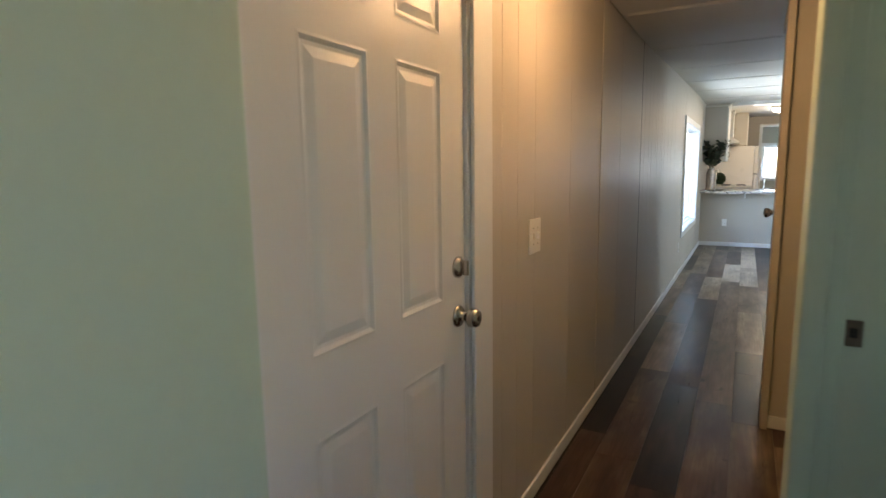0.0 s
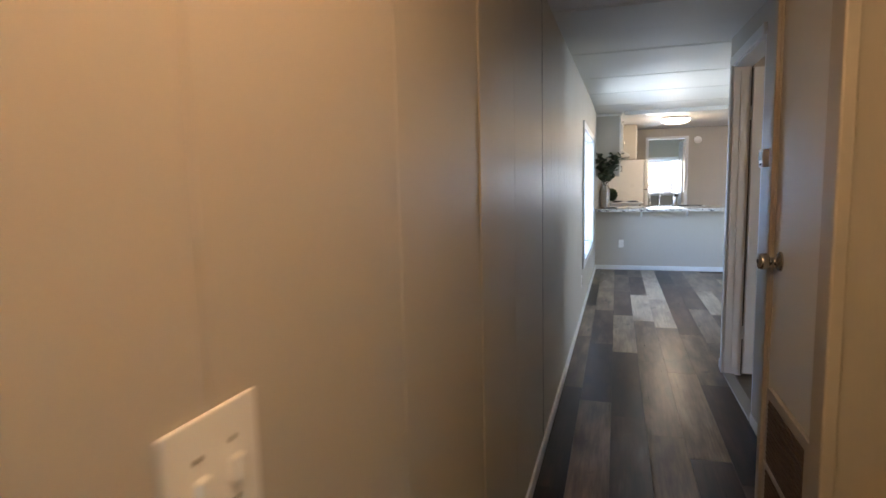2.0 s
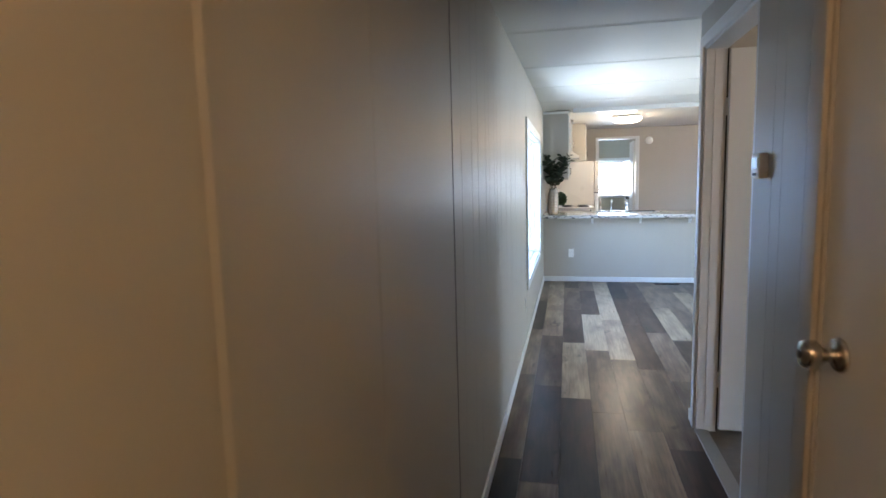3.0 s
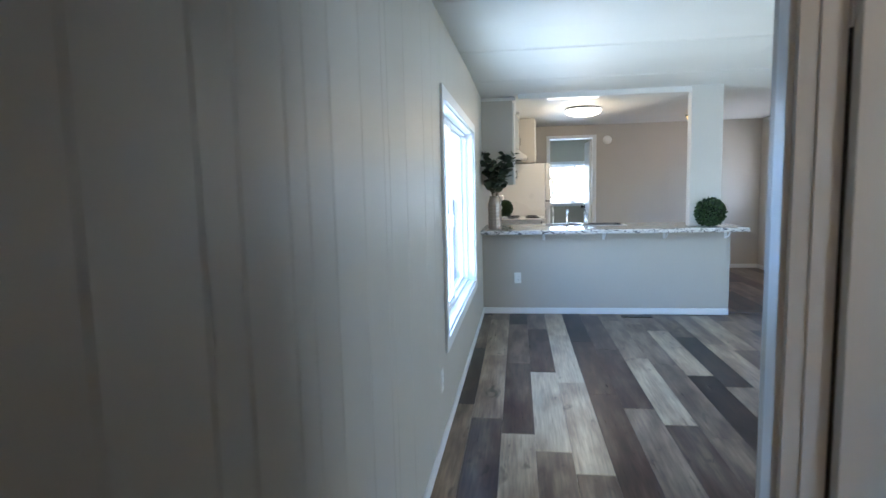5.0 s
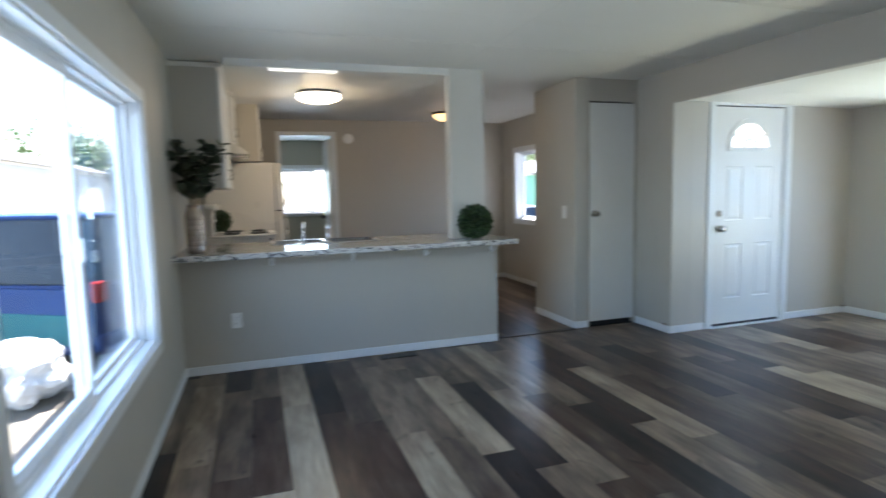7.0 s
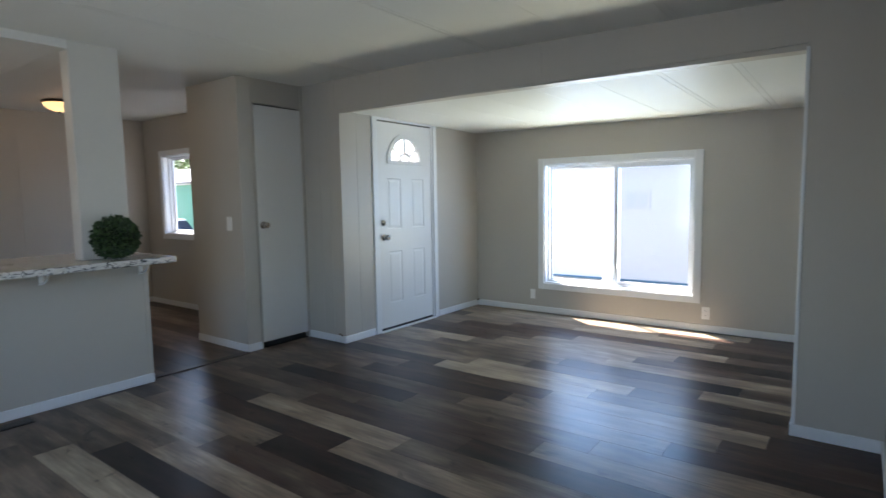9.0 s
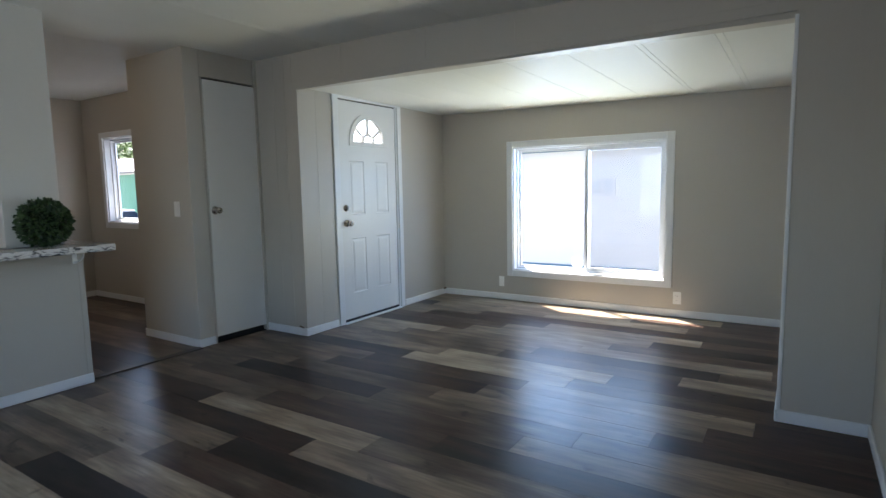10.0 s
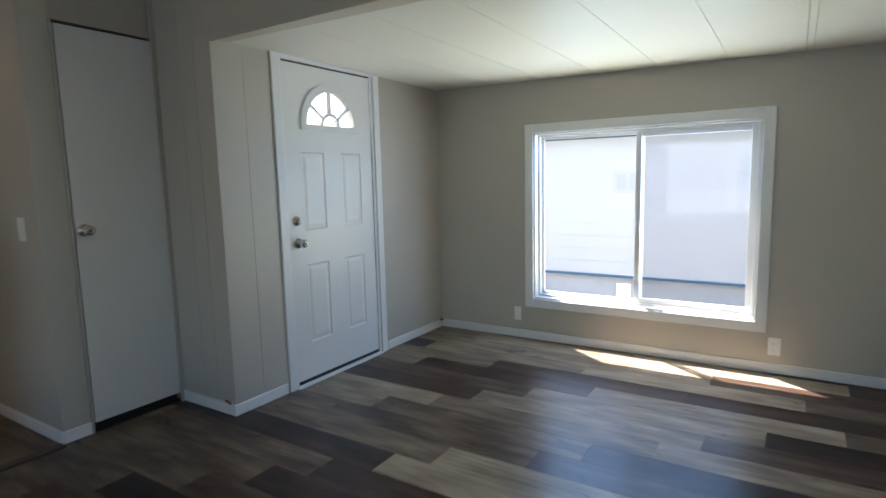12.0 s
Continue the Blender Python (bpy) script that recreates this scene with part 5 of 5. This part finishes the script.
def tree(at, h, r, seed, label="leafy green tree with a brown trunk"):
    rnd = random.Random(seed)
    x, y, z = at
    t = thing("tree", at, label, "tree")
    bm = bmesh.new()
    cyl(bm, (x, y, z), (x + 0.1, y, z + h * 0.5), h * 0.035, h * 0.022, 10)
    tips = []
    for k in range(9):
        a = k * 2.4
        e = Vector((x + r * 0.7 * math.cos(a), y + r * 0.7 * math.sin(a), z + h * rnd.uniform(0.55, 0.9)))
        cyl(bm, (x + 0.1, y, z + h * rnd.uniform(0.35, 0.5)), e, h * 0.014, h * 0.004, 6)
        tips.append(e)
    part("trunk", bm, BARK, t)
    bm = bmesh.new()
    for k in range(2600):
        c = rnd.choice(tips)
        q = Vector((rnd.gauss(0, 1), rnd.gauss(0, 1), rnd.gauss(0, 0.8))) * r * 0.26
        d = Vector((rnd.uniform(-1, 1), rnd.uniform(-1, 1), rnd.uniform(-1, 1)))
        leaf_quad(bm, c + q, d, Vector((0, 0, 1)), rnd.uniform(0.18, 0.32) * h / 6, rnd.uniform(0.12, 0.2) * h / 6)
    part("crown", bm, LEAF_TREE, t)


tree((21.0, 44.0, -0.75), 6.5, 3.0, 21)
tree((24.5, 52.0, -0.75), 7.0, 3.4, 22)
tree((-5.6, 34.0, -0.75), 4.8, 1.6, 23)
tree((-11.5, 46.0, -0.75), 6.5, 3.2, 24)


def car(at, yaw, paint, label, suv):
    """A parked car: body from a side outline, glasshouse, wheels, lamps. It points along +y before yaw."""
    t = thing("car", at, label, "car")
    m = pose(at[0], at[1], at[2], 0, 0, yaw)
    L, W, H = (4.9, 1.92, 1.92) if suv else (4.5, 1.78, 1.42)

    def put(bm):
        bmesh.ops.transform(bm, matrix=m, verts=bm.verts[:])
        return bm

    def hull(rows, w0, w1):
        bm = bmesh.new()
        a = [bm.verts.new((-(w0 if z < 1.13 else w1) / 2, y, z)) for y, z in rows]
        b = [bm.verts.new(((w0 if z < 1.13 else w1) / 2, y, z)) for y, z in rows]
        bm.faces.new(a)
        bm.faces.new(b[::-1])
        k = len(rows)
        for i in range(k):
            j = (i + 1) % k
            bm.faces.new((a[i], a[j], b[j], b[i]))
        bmesh.ops.bevel(bm, geom=bm.edges[:], offset=0.05, segments=2, affect="EDGES")
        return bm
    hood = 1.08 if suv else 0.88
    part("body", put(hull([(-L / 2, 0.3), (L / 2, 0.3), (L / 2, 0.7), (L / 2 - 0.25, hood - 0.06), (L * 0.2, hood), (-L / 2 + 0.05, hood + 0.04), (-L / 2, 0.7)], W, W - 0.06)), paint, t)
    tail = -L / 2 + (0.15 if suv else 0.9)
    part("glasshouse", put(hull([(tail - 0.1, hood), (L * 0.22, hood), (L * 0.05, H - 0.05), (tail + 0.2, H - 0.03)], W - 0.12, W - 0.42)), CAR_GLASS, t, "dark car windows")
    part("car_roof", put(bx(-W / 2 + 0.24, W / 2 - 0.24, tail + 0.2, L * 0.06, H - 0.06, H, r=0.025)), paint, t)
    for sx in (-1, 1):
        for y in (-L * 0.3, L * 0.31):
            wh = part("wheel", put(cyl(bmesh.new(), (sx * (W / 2 - 0.2), y, 0.33), (sx * W / 2, y, 0.33), 0.33, 0.33, 28)), RUBBER_GAP, t)
            part("rim", put(lathe(bmesh.new(), (sx * W / 2, y, 0.33), (sx, 0, 0), [(0, 0.2), (0.01, 0.19), (0.015, 0.05)], 20)), STEEL, wh)
        part("tail_light", put(bx(sx * (W / 2 - 0.14) - 0.1, sx * (W / 2 - 0.14) + 0.1, -L / 2 - 0.02, -L / 2 + 0.06, 0.92, 1.16, r=0.02)), RED, t, "red tail light")
        part("head_light", put(bx(sx * (W / 2 - 0.2) - 0.14, sx * (W / 2 - 0.2) + 0.14, L / 2 - 0.06, L / 2 + 0.02, 0.55, 0.70, r=0.02)), CAR_GLASS, t)
    if suv:
        for sx in (-1, 1):
            part("lower_panel", put(bx(*sorted((sx * (W / 2 - 0.01), sx * (W / 2 + 0.012))), -L / 2 + 0.1, L / 2 - 0.3, 0.42, 0.78, r=0.008)), TEAL, t, "teal two-tone lower body side")
    part("bumper", put(bx(-W / 2 + 0.02, W / 2 - 0.02, -L / 2 - 0.06, -L / 2 + 0.1, 0.35, 0.55, r=0.03)), paint, t)
    return t


car((-3.1, 15.4, -0.75), 58, CAR_BLUE, "dark blue parked sport utility car in the yard", True)
car((10.2, 27.5, -0.75), 75, CAR_WHITE, "white parked sedan beside the green home", False)


def heap(name, at, size, material, label, category, seed):
    bm = bmesh.new()
    bmesh.ops.create_icosphere(bm, subdivisions=4, radius=1.0)
    for v in bm.verts:
        k = 1 + 0.28 * noise.noise(v.co * 2.3 + Vector((seed, 0, 0))) + 0.10 * noise.noise(v.co * 7 + Vector((0, seed, 0)))
        z = v.co.z * k
        v.co = Vector((at[0] + v.co.x * k * size[0], at[1] + v.co.y * k * size[1], at[2] + max(0.0, z * 0.5 + 0.5) * size[2]))
    return solo(name, bm, material, at, label, category)


heap("covered_cart", (-2.12, 12.85, -0.75), (0.42, 0.42, 0.66), TARP, "crumpled silver tarpaulin over a low cart", "tarpaulin", 5)
solo("plywood_sheet", bx(-1.9, -0.9, 9.2, 10.3, -0.748, -0.72, r=0.004), BOARD, (-1.4, 9.8, -0.75), "bright plywood sheet lying on the ground", "plywood")

# ---- floor planks, one object each ----
floor = thing("floor", (0, 0, 0), "wide vinyl plank floor in mixed grey and brown oak", "floor", kind="structure")
PW, PL = 0.1845, 1.258
# rows of planks from the west wall: where a plank ends, and tones from the plank before that end onwards (0 charcoal, 3 red-brown, 9 pale greige)
ROWS = {-2: (4.29, "015616"), -1: (4.08, "462477"), 0: (3.88, "132845"), 1: (3.68, "4665935"), 2: (4.72, "275898"), 3: (4.52, "425331"), 4: (5.55, "45634"), 5: (6.58, "44865"), 6: (6.43, "45566"),
        7: (7.45, "4185"), 8: (7.23, "4615"), 9: (7.01, "5476"), 10: (6.84, "5547"), 11: (7.85, "5164"), 12: (7.49, "4625"), 13: (7.22, "4572"), 14: (6.94, "4235"), 15: (7.87, "6445"), 16: (7.63, "6415"),
        17: (7.32, "2645"), 18: (7.11, "3625"), 19: (6.91, "2735"), 20: (7.94, "482"), 21: (7.74, "286"), 22: (7.35, "735"), 23: (7.15, "415"), 24: (6.87, "476"), 25: (7.95, "473"), 26: (7.69, "174"),
        27: (7.36, "573"), 28: (6.86, "3236"), 29: (7.52, "487"), 30: (8.02, "477"), 31: (7.30, "398"), 32: (7.75, "276")}
REGIONS = [(XW, 1.8, -2.2, 3.47), (XW, 0.53, 3.47, 4.25), (XW, XR + 0.06, 4.25, YS), (XW, 1.2, YS, YN), (XW, XB, YN, YP), (XW, XE, YP, YD), (XW, XB, YD, YB), (2.25, XB, YB, 10.75), (XW, 3.10, 10.75, 11.53), (XW, 3.86, 11.53, YK), (XW, 3.0, YK, 17.0)]
shared = {}
prnd = random.Random(5)


def plank(x0, x1, y0, y1, tone):
    key = (round(x1 - x0, 4), round(y1 - y0, 4))
    if key not in shared:
        bm = bx(-key[0] / 2 + 0.0003, key[0] / 2 - 0.0003, -key[1] / 2 + 0.0003, key[1] / 2 - 0.0003, -0.006, 0.0, r=0.0005, seg=1)
        shared[key] = mesh_of(bm, "plank", PLANK)
    ob = new("plank", shared[key])
    ob.location = ((x0 + x1) / 2, (y0 + y1) / 2, 0)
    ob.parent = floor
    ob["tone"] = tone


for k in range(-2, 33):
    x0, x1 = k * PW, (k + 1) * PW
    end, tones = ROWS[k]
    j0 = int(math.floor((-2.3 - end) / PL))
    for j in range(j0, j0 + 17):
        y0 = end + j * PL
        y1 = y0 + PL
        tone = int(tones[j + 1]) / 9 if 0 <= j + 1 < len(tones) else prnd.choice((0.12, 0.22, 0.3, 0.42, 0.5, 0.58, 0.68, 0.78))
        # cut the plank where the floor ends
        cuts = sorted({y0, y1, *[c for r in REGIONS for c in r[2:] if y0 < c < y1]})
        runs = []
        for a, b in zip(cuts, cuts[1:]):
            ym = (a + b) / 2
            xs = [(max(x0, r[0]), min(x1, r[1])) for r in REGIONS if r[2] <= ym <= r[3] and min(x1, r[1]) - max(x0, r[0]) > 0.01]
            if not xs:
                continue
            lo, hi = min(q[0] for q in xs), max(q[1] for q in xs)
            if runs and abs(runs[-1][3] - a) < 1e-6 and abs(runs[-1][0] - lo) < 1e-6 and abs(runs[-1][1] - hi) < 1e-6:
                runs[-1][3] = b
            else:
                runs.append([lo, hi, a, b])
        for lo, hi, a, b in runs:
            plank(lo, hi, a, b, tone)

# the west wall runs a touch out of square: turn it with all that it carries
pivot = Matrix.Translation((XW, 6.5, 0)) @ Matrix.Rotation(radians(-0.33), 4, "Z") @ Matrix.Translation((-XW, -6.5, 0))
for ob in list(scene.objects):
    if ob.parent is None and ob.type in ("MESH", "EMPTY"):
        name = ob.name.split(".")[0]
        west = name in ("wall_west", "window_1", "door_1", "door_8", "skirting") or (name in ("light_switch", "wall_outlet") and abs(ob.location.x - XW) < 0.01)
        if name == "baseboard" and max(v.co.x for v in ob.data.vertices) < XW + 0.02:
            west = True
        if west:
            ob.matrix_basis = pivot @ ob.matrix_basis
